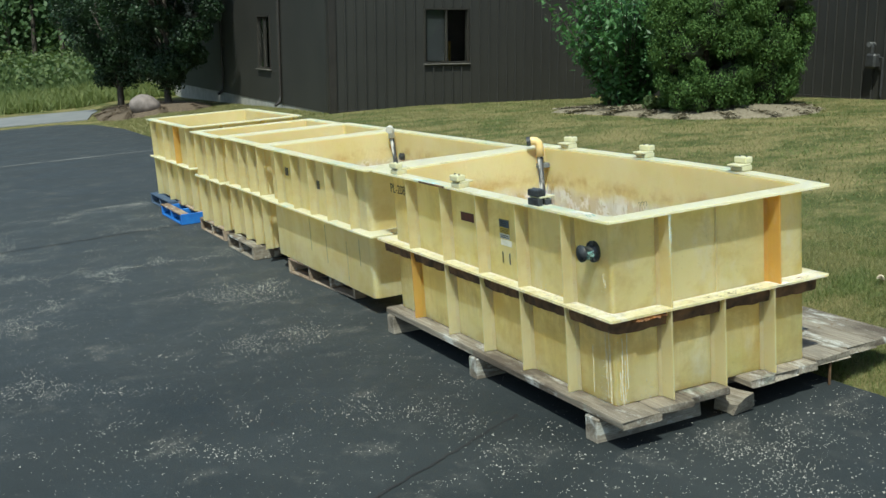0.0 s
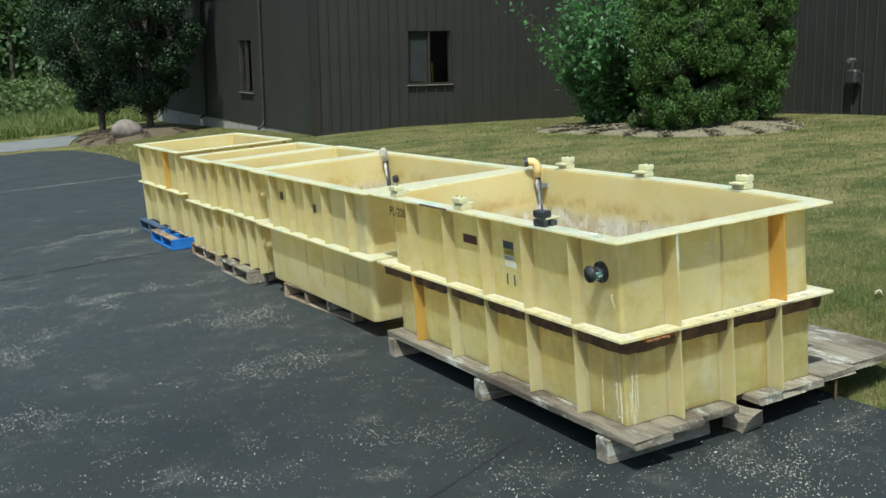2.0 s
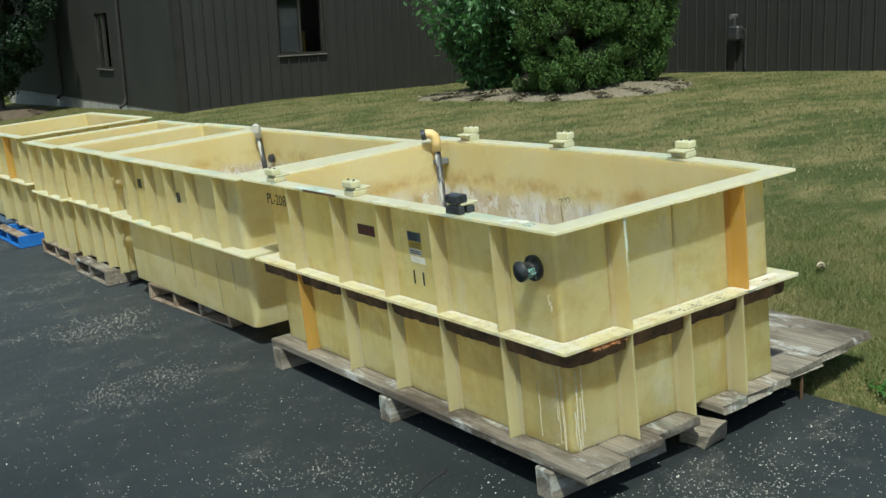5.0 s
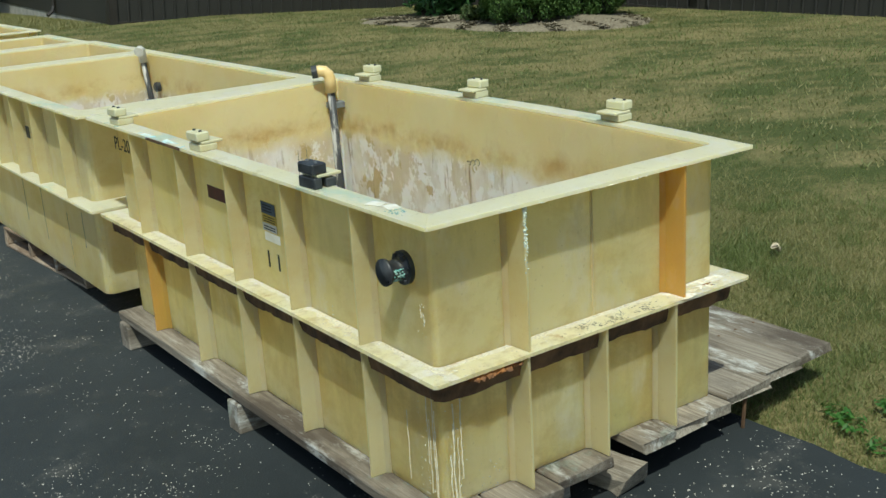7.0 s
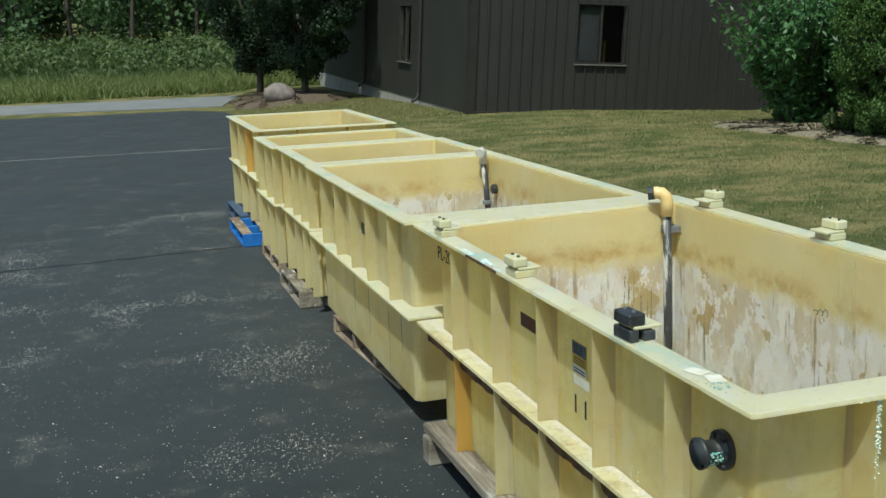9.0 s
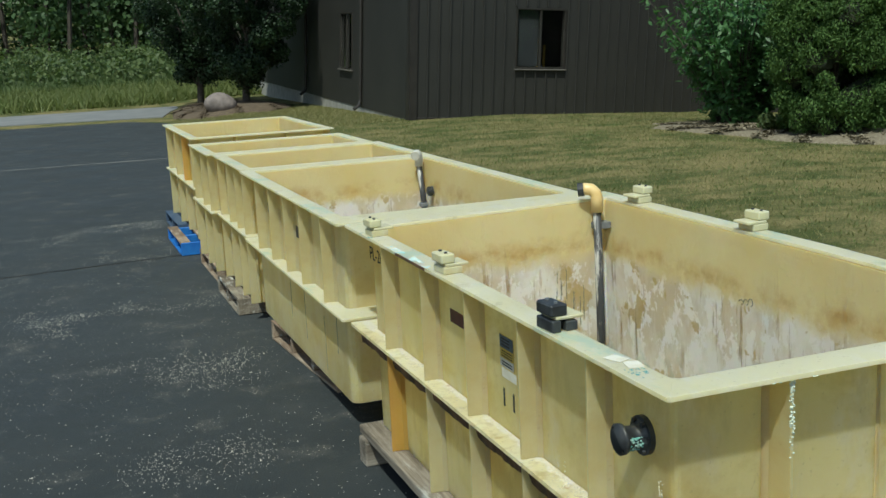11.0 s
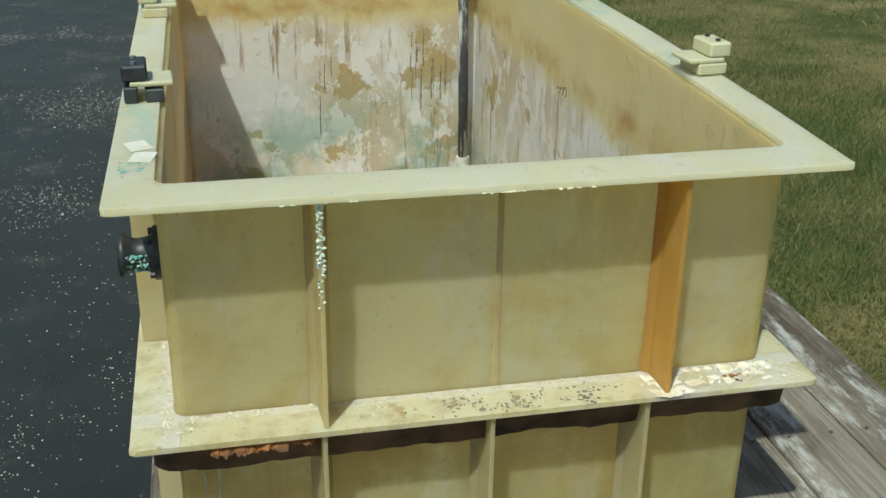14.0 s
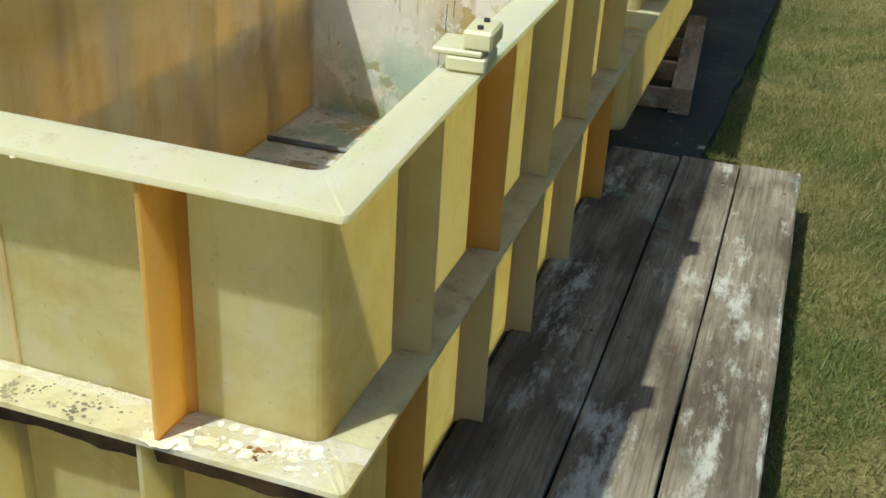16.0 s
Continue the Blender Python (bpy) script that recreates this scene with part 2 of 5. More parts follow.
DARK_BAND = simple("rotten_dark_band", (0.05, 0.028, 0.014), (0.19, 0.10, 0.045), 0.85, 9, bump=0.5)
RUST_FOAM = simple("rusty_foam", (0.30, 0.12, 0.03), (0.12, 0.06, 0.03), 0.9, 30, bump=0.9)
PVC_BLACK = simple("black_plastic", (0.018, 0.019, 0.021), (0.05, 0.055, 0.06), 0.45, 14)
PVC_GREY = simple("grey_plastic", (0.10, 0.11, 0.12), (0.20, 0.21, 0.22), 0.5, 12)
PVC_WHITE = simple("white_plastic", (0.70, 0.68, 0.62), (0.5, 0.47, 0.4), 0.4, 14)
PVC_CREAM = simple("cream_plastic", (0.72, 0.50, 0.20), (0.80, 0.62, 0.32), 0.4, 14)
TEAL = simple("teal_crust", (0.10, 0.31, 0.28), (0.40, 0.54, 0.47), 0.8, 60, bump=0.6)
CRUST = simple("white_crust", (0.70, 0.66, 0.52), (0.56, 0.48, 0.30), 0.85, 60, bump=0.9, bscale=120)
PAPER = simple("label_paper", (0.70, 0.68, 0.60), (0.60, 0.56, 0.44), 0.6, 20, bump=0.05)
LABEL_BLUE = simple("label_blue", (0.05, 0.07, 0.10), (0.10, 0.125, 0.15), 0.5, 30, bump=0.05)
LABEL_YELLOW = simple("label_yellow", (0.62, 0.42, 0.05), (0.5, 0.34, 0.06), 0.5, 30, bump=0.05)
PLATE_RED = simple("plate_maroon", (0.13, 0.03, 0.02), (0.08, 0.025, 0.02), 0.5, 20, bump=0.05)
INK = simple("marker_ink", (0.012, 0.011, 0.010), (0.03, 0.025, 0.02), 0.7, 40, bump=0.05)
BLUE_WOOD = simple("blue_paint_wood", (0.012, 0.11, 0.42), (0.02, 0.16, 0.50), 0.6, 12, bump=0.2)
BLUE_DARK = simple("navy_paint_wood", (0.03, 0.06, 0.12), (0.06, 0.09, 0.14), 0.7, 12, bump=0.2)


def weathered(name, a, b, dark, along=1):
    """Old grey planks, the grain along one axis."""
    m = Mat(name, 0.85, 0, 0.25)
    st = [1.0, 1.0, 1.0]
    st[along] = 0.035
    grain = m.noise(60, 6, 0.7, tuple(st), 0.6)
    fine = m.noise(150, 3, 0.7, tuple(st))
    c = m.mix(m.band(grain, 0.34, 0.62), a, b)
    c = m.mix(m.math('MULTIPLY', m.band(fine, 0.55, 0.72), 0.55), c, dark)
    st[along] = 0.3
    c = m.mix(m.math('MULTIPLY', m.band(m.noise(4.5, 6, 0.65, tuple(st)), 0.46, 0.62), 0.8), c, dark)
    white = m.math('MULTIPLY', m.band(m.noise(7, 7, 0.75, tuple(st)), 0.55, 0.64), 0.8)
    c = m.mix(white, c, (0.60, 0.60, 0.56))
    teal = m.math('MULTIPLY', m.band(m.noise(3.3, 5, 0.7), 0.62, 0.70), 0.35)
    c = m.mix(teal, c, (0.30, 0.42, 0.36))
    c = m.mix(m.math('MULTIPLY', m.rand(), 0.35), c, dark)
    m.colour(c)
    m.bump(m.math('ADD', grain, m.math('MULTIPLY', fine, 0.6)), 0.7, 0.006)
    return m.m


WOOD = weathered("weathered_planks", (0.17, 0.14, 0.105), (0.35, 0.31, 0.25), (0.060, 0.045, 0.034))
WOOD_X = weathered("weathered_bearer", (0.25, 0.21, 0.17), (0.40, 0.36, 0.30), (0.10, 0.08, 0.06), 0)
WOOD_BROWN = weathered("pallet_brown", (0.30, 0.22, 0.15), (0.46, 0.37, 0.28), (0.12, 0.08, 0.055))


def asphalt_mat():
    m = Mat("sealed_asphalt", 0.72, 0, 0.3)
    c = m.mix(m.band(m.noise(0.7, 5), 0.35, 0.65), (0.015, 0.019, 0.0205), (0.027, 0.032, 0.0335))
    c = m.mix(m.math('MULTIPLY', m.band(m.noise(3.1, 5, 0.65, (1, 0.6, 1)), 0.55, 0.75), 0.25), c, (0.10, 0.10, 0.095))
    # paler and bluer up the drive: grazing sheen put into the colour
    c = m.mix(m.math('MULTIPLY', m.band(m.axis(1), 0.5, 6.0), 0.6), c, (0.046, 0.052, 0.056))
    worn = m.band(m.noise(2.3, 6, 0.72), 0.56, 0.66)
    stones = m.band(m.voronoi(70), 0.34, 0.24)
    some = m.band(m.noise(55, 2), 0.50, 0.60)
    c = m.mix(m.math('MULTIPLY', m.math('MULTIPLY', stones, some), worn), c, (0.44, 0.41, 0.36))
    few = m.math('MULTIPLY', m.band(m.voronoi(34), 0.13, 0.09), m.band(m.noise(9, 3), 0.50, 0.56))
    c = m.mix(few, c, (0.50, 0.48, 0.42))
    c = m.mix(m.math('MULTIPLY', worn, 0.16), c, (0.18, 0.165, 0.14))
    m.colour(c)
    m.rough(m.band(m.noise(1.1, 4), 0.35, 0.65, 0.6, 0.85))
    m.bump(m.math('ADD', m.noise(220, 3), m.math('MULTIPLY', stones, 0.5)), 0.5, 0.004)
    return m.m


ASPHALT = asphalt_mat()
ROAD = simple("pale_old_road", (0.15, 0.155, 0.16), (0.20, 0.20, 0.20), 0.85, 1.2)
CRACK = simple("crack_filler", (0.010, 0.010, 0.011), (0.02, 0.02, 0.02), 0.9, 9)
PATCH = simple("road_patch_line", (0.085, 0.087, 0.087), (0.125, 0.125, 0.12), 0.9, 5)
CONCRETE = simple("foundation_concrete", (0.24, 0.23, 0.21), (0.32, 0.31, 0.28), 0.9, 4)


def lawn_mat():
    m = Mat("lawn_soil", 0.95, 0, 0.1)
    dry = m.band(m.noise(0.9, 7, 0.7, (1, 1.35, 1)), 0.42, 0.58)
    c = m.mix(dry, (0.085, 0.100, 0.035), (0.26, 0.215, 0.10))
    c = m.mix(m.math('MULTIPLY', m.band(m.noise(45, 4), 0.4, 0.65), 0.6), c, (0.045, 0.060, 0.020))
    m.colour(c)
    m.bump(m.noise(70, 4), 0.8, 0.03)
    return m.m


LAWN = lawn_mat()


def leaf_mat(name, a, b, rough=0.5, amount=0.3):
    m = Mat(name, rough, 0, 0.4)
    m.colour(m.mix(m.island(), a, b))
    return m.glow_through((b[0] * 1.2, b[1] * 1.4, b[2]), amount).m


BLADE = leaf_mat("grass_blades", (0.11, 0.13, 0.040), (0.30, 0.26, 0.12), 0.6)
BLADE_GREEN = leaf_mat("green_blades", (0.088, 0.125, 0.036), (0.19, 0.21, 0.072), 0.6)
LEAF_SHRUB = leaf_mat("shrub_leaves", (0.035, 0.095, 0.028), (0.09, 0.19, 0.065), 0.45)
LEAF_CEDAR = leaf_mat("cedar_sprays", (0.032, 0.076, 0.015), (0.088, 0.155, 0.034), 0.75, 0.2)
LEAF_DARK = leaf_mat("dark_tree_leaves", (0.010, 0.025, 0.010), (0.025, 0.052, 0.018), 0.5, 0.2)
LEAF_WOODS = leaf_mat("woods_leaves", (0.036, 0.078, 0.028), (0.095, 0.15, 0.062), 0.6)
LEAF_BRUSH = leaf_mat("brush_leaves", (0.045, 0.080, 0.026), (0.115, 0.15, 0.052), 0.6)
BARK = simple("bark", (0.035, 0.028, 0.022), (0.075, 0.062, 0.05), 0.9, 12, bump=0.8)
BARK_PALE = simple("pale_bark", (0.30, 0.28, 0.25), (0.40, 0.38, 0.34), 0.9, 10, bump=0.5)
MULCH_BROWN = simple("brown_mulch", (0.065, 0.045, 0.03), (0.14, 0.105, 0.07), 0.95, 22, bump=1.0, bscale=45)
BLADE_MEADOW = leaf_mat("meadow_blades", (0.05, 0.085, 0.026), (0.115, 0.15, 0.055), 0.6)
MULCH = simple("mulch", (0.13, 0.105, 0.07), (0.24, 0.205, 0.145), 0.95, 22, bump=1.0, bscale=45)
ROCK = simple("boulder_stone", (0.15, 0.125, 0.115), (0.24, 0.20, 0.185), 0.9, 7, bump=0.6, bscale=25)
SIDING = simple("brown_metal_siding", (0.022, 0.021, 0.0185), (0.028, 0.0265, 0.023), 0.58, 0.9, metal=0.0, bump=0.05)
TRIM = simple("brown_trim", (0.020, 0.017, 0.015), (0.028, 0.024, 0.021), 0.45, 3)
FRAME_BRONZE = simple("bronze_window_frame", (0.022, 0.019, 0.016), (0.034, 0.030, 0.026), 0.4, 5)
SILL_PALE = simple("window_sill_edge", (0.10, 0.09, 0.08), (0.14, 0.13, 0.115), 0.5, 5)
ROOM_DARK = simple("dark_room", (0.02, 0.018, 0.016), (0.035, 0.03, 0.025), 0.9, 2)
YELLOW_OBJ = simple("yellow_guard", (0.45, 0.26, 0.02), (0.35, 0.2, 0.02), 0.6, 9)
BLIND = simple("window_blind", (0.014, 0.015, 0.017), (0.024, 0.025, 0.028), 0.7, 3)
METER = simple("meter_grey", (0.02, 0.02, 0.02), (0.04, 0.04, 0.04), 0.5, 9)
METER_PALE = simple("meter_pale", (0.07, 0.07, 0.07), (0.12, 0.12, 0.12), 0.4, 9)
glass = Mat("window_glass", 0.02)
glass.b.inputs["Transmission Weight"].default_value = 1.0
glass.colour((0.75, 0.8, 0.8))
GLASS = glass.m


# ---------------------------------------------------------------- mesh helpers
def mesh_of(bm, name, material, smooth=False):
    me = bpy.data.meshes.new(name)
    bm.normal_update()
    bm.to_mesh(me)
    bm.free()
    for mt in (material if isinstance(material, (list, tuple)) else [material]):
        me.materials.append(mt)
    if smooth:
        me.shade_smooth()
    return me


def part(name, bm, material, parent, label="", smooth=False):
    ob = new(name, mesh_of(bm, name, material, smooth))
    ob.parent = parent
    if label:
        tagged(ob, label)
    return ob


def thing(name, bm, material, label, category, kind="", group="", smooth=False):
    return tagged(new(name, mesh_of(bm, name, material, smooth)), label, category, group, kind)


def group_of(name, at, label, category, group="", kind="", turn=0.0):
    ob = new(name)
    ob.empty_display_size = 0.1
    ob.matrix_world = pose(*at, 0, 0, turn)
    return tagged(ob, label, category, group, kind)


def box(bm, x0, x1, y0, y1, z0, z1, bevel=0.0, jitter=0.0, rng=None):
    v = [bm.verts.new((x, y, z)) for z in (z0, z1) for y in (y0, y1) for x in (x0, x1)]
    if jitter:
        for k in v:
            k.co += Vector([rng.uniform(-jitter, jitter) for _ in range(3)])
    f = [bm.faces.new([v[i] for i in q]) for q in ((0, 2, 3, 1), (4, 5, 7, 6), (0, 1, 5, 4), (2, 6, 7, 3), (0, 4, 6, 2), (1, 3, 7, 5))]
    if bevel:
        edges = list({e for k in f for e in k.edges})
        bmesh.ops.bevel(bm, geom=edges, offset=bevel, segments=1, affect='EDGES', clamp_overlap=True)
    return bm


def boxed(*a, **k):
    return box(bmesh.new(), *a, **k)


def tube(bm, path, radius, sides=10, cap=True):
    """A round bar along points; radius may be one number or one for each point."""
    rr = radius if isinstance(radius, (list, tuple)) else [radius] * len(path)
    pts = [Vector(p) for p in path]
    rings, side = [], None
    for i, p in enumerate(pts):
        d = (pts[min(i + 1, len(pts) - 1)] - pts[max(i - 1, 0)]).normalized()
        if side is None:
            side = d.orthogonal().normalized()
        side = (side - d * side.dot(d)).normalized()
        up = d.cross(side)
        rings.append([bm.verts.new(p + rr[i] * (math.cos(a) * side + math.sin(a) * up)) for a in [2 * math.pi * k / sides for k in range(sides)]])
    for a, b in zip(rings, rings[1:]):
        for k in range(sides):
            bm.faces.new((a[k], a[(k + 1) % sides], b[(k + 1) % sides], b[k]))
    if cap:
        bm.faces.new(rings[0][::-1])
        bm.faces.new(rings[-1])
    return bm


def raw_mesh(name, verts, faces, material):
    me = bpy.data.meshes.new(name)
    me.from_pydata([tuple(v) for v in verts], [], faces)
    me.materials.append(material)
    return me


def rounded_loop(x0, x1, y0, y1, r, n=4):
    out = []
    for cx, cy, a0 in ((x1 - r, y0 + r, -90), (x1 - r, y1 - r, 0), (x0 + r, y1 - r, 90), (x0 + r, y0 + r, 180)):
        for k in range(n + 1):
            a = radians(a0 + 90 * k / n)
            out.append((cx + r * math.cos(a), cy + r * math.sin(a)))
    return out


def frame_plate(outer, inner, z0, z1, wob=0.0, seed=0):
    """A flat frame between two loops of the same count."""
    bm = bmesh.new()
    rng = random.Random(seed)
    lev = []
    for z in (z0, z1):
        lev.append([bm.verts.new((x + rng.uniform(-wob, wob), y + rng.uniform(-wob, wob), z + rng.uniform(-wob, wob))) for x, y in outer])
        lev.append([bm.verts.new((x, y, z)) for x, y in inner])
    ob, ib, ot, it = lev
    n = len(outer)
    for k in range(n):
        j = (k + 1) % n
        for q in ((ot[k], ot[j], it[j], it[k]), (ob[j], ob[k], ib[k], ib[j]), (ob[k], ob[j], ot[j], ot[k]), (ib[j], ib[k], it[k], it[j])):
            bm.faces.new(q)
    return bm


# ---------------------------------------------------------------- ground
def edge_x(y):
    """Where the drive ends and the lawn begins."""
    return 1.545 + 0.036 * max(y, 0.0)


def slope(x, y):
    """Height of the sloping drive, carried on level where it ends."""
    n = YARD.to_3x3() @ Vector((0, 0, 1))
    x, y = min(max(x, -12.0), 15.5), min(max(y, -14.0), 37.0)
    return -(n.x * x + n.y * y) / n.z


def ground_height(x, y):
    up = min(max((x - edge_x(y) - 0.04) / 1.5, 0.0), 1.0)
    up = up * up * (3 - 2 * up)
    near = 1.0 - min(max((x - 7.0) / 7.0, 0), 1)
    h = slope(x, y) - 0.05 + up * (0.06 + 0.09 * near)
    if y < 22:
        h -= up * 0.10 * min(max((x - 9.0) / 6.0, 0), 1)
        h -= up * 0.14 * min(max((y - 14.0) / 7.0, 0), 1) * min(max((x - 9.0) / 5.0, 0), 1)
    h -= 0.03 * up * min(max((y - 25) / 4.0, 0), 1)
    h += 0.25 * min(max((y - 40) / 20.0, 0), 2) + 1.8 * min(max((y - 66) / 60.0, 0), 3)
    return h + 0.012 * noise.noise((x * 0.9, y * 0.9, 0)) * up


def build_ground():
    xs = sorted(set([-900, -400, -200, -100, -60, -40, -25, -15, -12, -10, -6, -3] + [round(0.5 + 0.25 * k, 2) for k in range(66)] + [18, 22, 30, 45, 70, 120, 250, 500, 900]))
    ys = sorted(set([-900, -400, -200, -100, -50, -25, -14, -12, -8, -5] + [round(-3 + 0.4 * k, 2) for k in range(70)] + [26, 28, 31, 34, 37, 41, 46, 52, 60, 70, 85, 110, 150, 250, 500, 900]))
    verts = [(x, y, ground_height(x, y)) for y in ys for x in xs]
    n = len(xs)
    faces = [(j * n + i, j * n + i + 1, (j + 1) * n + i + 1, (j + 1) * n + i) for j in range(len(ys) - 1) for i in range(n - 1)]
    ob = new("ground", raw_mesh("ground", verts, faces, LAWN))
    ob.data.shade_smooth()
    return tagged(ob, "patchy lawn turf, half dried to straw", "lawn", kind="structure")


build_ground()


def slab(name, outline, z0, z1, material, label, category):
    bm = bmesh.new()
    lo = [bm.verts.new((x, y, z0)) for x, y in outline]
    hi = [bm.verts.new((x, y, z1)) for x, y in outline]
    bm.faces.new(hi)
    bm.faces.new(lo[::-1])
    for k in range(len(outline)):
        j = (k + 1) % len(outline)
        bm.faces.new((lo[k], lo[j], hi[j], hi[k]))
    return thing(name, bm, material, label, category, "structure")


def wavy_edge(xa, ya, xb, yb, n, amp, seed):
    rng = random.Random(seed)
    return [(xa + (xb - xa) * k / n + rng.uniform(-amp, amp), ya + (yb - ya) * k / n + rng.uniform(-amp, amp)) for k in range(n + 1)]


def on_slope(*obs):
    """Lay things that were drawn on a level floor onto the sloping drive."""
    for ob in obs:
        ob.matrix_world = YARD @ ob.matrix_basis


rough = random.Random(3)
drive_edge = [(edge_x(y) + rough.uniform(-0.014, 0.014), y) for y in [-14 + 0.2 * k for k in range(170)]] + [(2.25, 22.0), (2.3, 25.0), (2.0, 28.0), (1.2, 29.5)]
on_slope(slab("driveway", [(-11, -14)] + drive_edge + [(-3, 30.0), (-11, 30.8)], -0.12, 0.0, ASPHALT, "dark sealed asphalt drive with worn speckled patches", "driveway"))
on_slope(slab("road", [(-11, 33.6), (-3, 32.4), (2.3, 31.2), (2.8, 33.6), (3.6, 36.5), (-3, 37.0), (-11, 38.4)], -0.15, -0.02, ROAD, "pale grey old asphalt lane", "road"))


def ribbon(path, width, z, seed):
    rng = random.Random(seed)
    bm = bmesh.new()
    prev = None
    for i, (x, y) in enumerate(path):
        a = Vector(path[min(i + 1, len(path) - 1)]) - Vector(path[max(i - 1, 0)])
        nrm = Vector((-a.y, a.x)).normalized() * width * rng.uniform(0.4, 1.2)
        pair = (bm.verts.new((x - nrm.x, y - nrm.y, z)), bm.verts.new((x + nrm.x, y + nrm.y, z)))
        if prev:
            bm.faces.new((prev[0], pair[0], pair[1], prev[1]))
        prev = pair
    return bm


def crack(xa, ya, xb, yb, n, amp, width, seed, material=CRACK, name="asphalt_crack", label="thin dark crack sealed across the asphalt"):
    path = wavy_edge(xa, ya, xb, yb, n, amp, seed)
    ob = thing(name, ribbon(path, width, 0.004, seed), material, label, "crack", "structure")
    on_slope(ob)
    return ob


crack(-7.0, 8.0, 0.1, 8.62, 60, 0.016, 0.022, 5)
crack(-0.15, 0.72, -1.35, 0.12, 26, 0.010, 0.009, 6)
crack(-10.0, 18.9, 1.9, 18.3, 60, 0.02, 0.09, 8, PATCH, "patched_seam", "pale worn seam across the asphalt")


# ---------------------------------------------------------------- building
BX, BY, WX = 6.70, 21.5, 15.2
EAVE = 4.8
BASE = -0.12


def wall_with_hole(name, length, height, holes, thick, label, place, turn):
    """A wall along local x, outside towards local -y, with openings right through it."""
    bm = bmesh.new()
    cuts_x = sorted({0.0, length, *[h[0] for h in holes], *[h[1] for h in holes]})
    cuts_z = sorted({0.0, height, *[h[2] for h in holes], *[h[3] for h in holes]})
    solid = lambda i, k: not any(h[0] <= (cuts_x[i] + cuts_x[i + 1]) / 2 <= h[1] and h[2] <= (cuts_z[k] + cuts_z[k + 1]) / 2 <= h[3] for h in holes)
    for i in range(len(cuts_x) - 1):
        for k in range(len(cuts_z) - 1):
            if solid(i, k):
                box(bm, cuts_x[i], cuts_x[i + 1], 0, thick, cuts_z[k], cuts_z[k + 1])
    bmesh.ops.remove_doubles(bm, verts=bm.verts[:], dist=0.001)
    ob = thing(name, bm, SIDING, label, "wall", "structure")
    ob.matrix_world = pose(*place, 0, 0, turn)
    return ob


WIN = (9.28 - BX, 10.52 - BX, 1.10 - BASE, 2.41 - BASE)
wall_south = wall_with_hole("wall_south", WX - BX, EAVE, [WIN], 0.16, "dark brown standing-seam metal siding wall", (BX, BY, BASE), 0)
NWIN = (26.25, 27.38, 0.84, 2.26)
wall_west = wall_with_hole("wall_west", 22.0, EAVE, [(BY + 22 - NWIN[1], BY + 22 - NWIN[0], NWIN[2] - BASE, NWIN[3] - BASE)], 0.16, "dark brown flat metal siding wall over a concrete footing", (BX, BY + 22.0, BASE), -90)
wall_wing = wall_with_hole("wall_wing", 40.0, EAVE, [], 0.16, "dark brown standing-seam metal siding wall of the wing", (WX, BY, BASE), -90)


def seam_part(z0, z1):
    bm = bmesh.new()
    box(bm, -0.019, 0.019, -0.042, 0.0, z0, z1, 0.006)
    return bm


full_seam = mesh_of(seam_part(0.02, EAVE), "seam", SIDING)
low_seam = mesh_of(seam_part(0.02, 1.12), "seam", SIDING)
high_seam = mesh_of(seam_part(2.60, EAVE), "seam", SIDING)
for wall, length, start in ((wall_south, WX - BX, 0.12), (wall_wing, 24.0, 0.2)):
    k = 0
    while start + 0.27 * k < length:
        u = start + 0.27 * k
        k += 1
        within = wall is wall_south and WIN[0] - 0.06 < u < WIN[1] + 0.06
        for me in ((low_seam, high_seam) if within else (full_seam,)):
            ob = new("seam", me)
            ob.parent = wall
            ob.location = (u, -0.001, 0)

bm = bmesh.new()
box(bm, BX - 0.03, WX, BY - 0.035, BY - 0.002, BASE - 0.03, BASE + 0.06, 0.006)
thing("trim_south", bm, TRIM, "dark brown base trim under the siding", "trim", "structure")
bm = bmesh.new()
box(bm, WX - 0.035, WX - 0.002, -18, BY - 0.04, 0.36, 0.50, 0.006)
thing("trim_wing", bm, TRIM, "dark brown base trim under the wing siding", "trim", "structure")
bm = bmesh.new()
box(bm, BX - 0.05, BX + 0.14, BY - 0.05, BY - 0.036, BASE, EAVE)
box(bm, BX - 0.05, BX - 0.004, BY - 0.036, BY + 0.14, BASE, EAVE)
thing("trim_corner", bm, TRIM, "dark brown metal corner trim", "trim", "structure")
bm = bmesh.new()
box(bm, BX + 0.02, BX + 0.4, BY + 0.05, BY + 22, -1.6, BASE - 0.004)
thing("foundation", bm, CONCRETE, "pale concrete foundation strip under the west wall", "foundation", "structure")
bm = bmesh.new()
box(bm, BX - 0.5, WX + 12, BY - 0.45, BY + 22.5, EAVE - 0.1, EAVE + 0.2, 0.02)
box(bm, WX - 0.45, WX + 12, BY - 40, BY - 0.46, EAVE - 0.1, EAVE + 0.2, 0.02)
thing("roof", bm, TRIM, "dark brown metal roof edge", "roof", "structure")
bm = bmesh.new()
box(bm, BX + 0.3, WX + 11, BY + 3.4, BY + 3.5, BASE, EAVE - 0.15)
box(bm, BX + 0.3, WX + 11, BY + 0.3, BY + 3.4, BASE, BASE + 0.05)
box(bm, BX + 2.5, BX + 2.6, BY + 3.6, BY + 21.5, BASE, EAVE - 0.15)
thing("room_shell", bm, ROOM_DARK, "dark unlit room behind the window", "room", "structure")


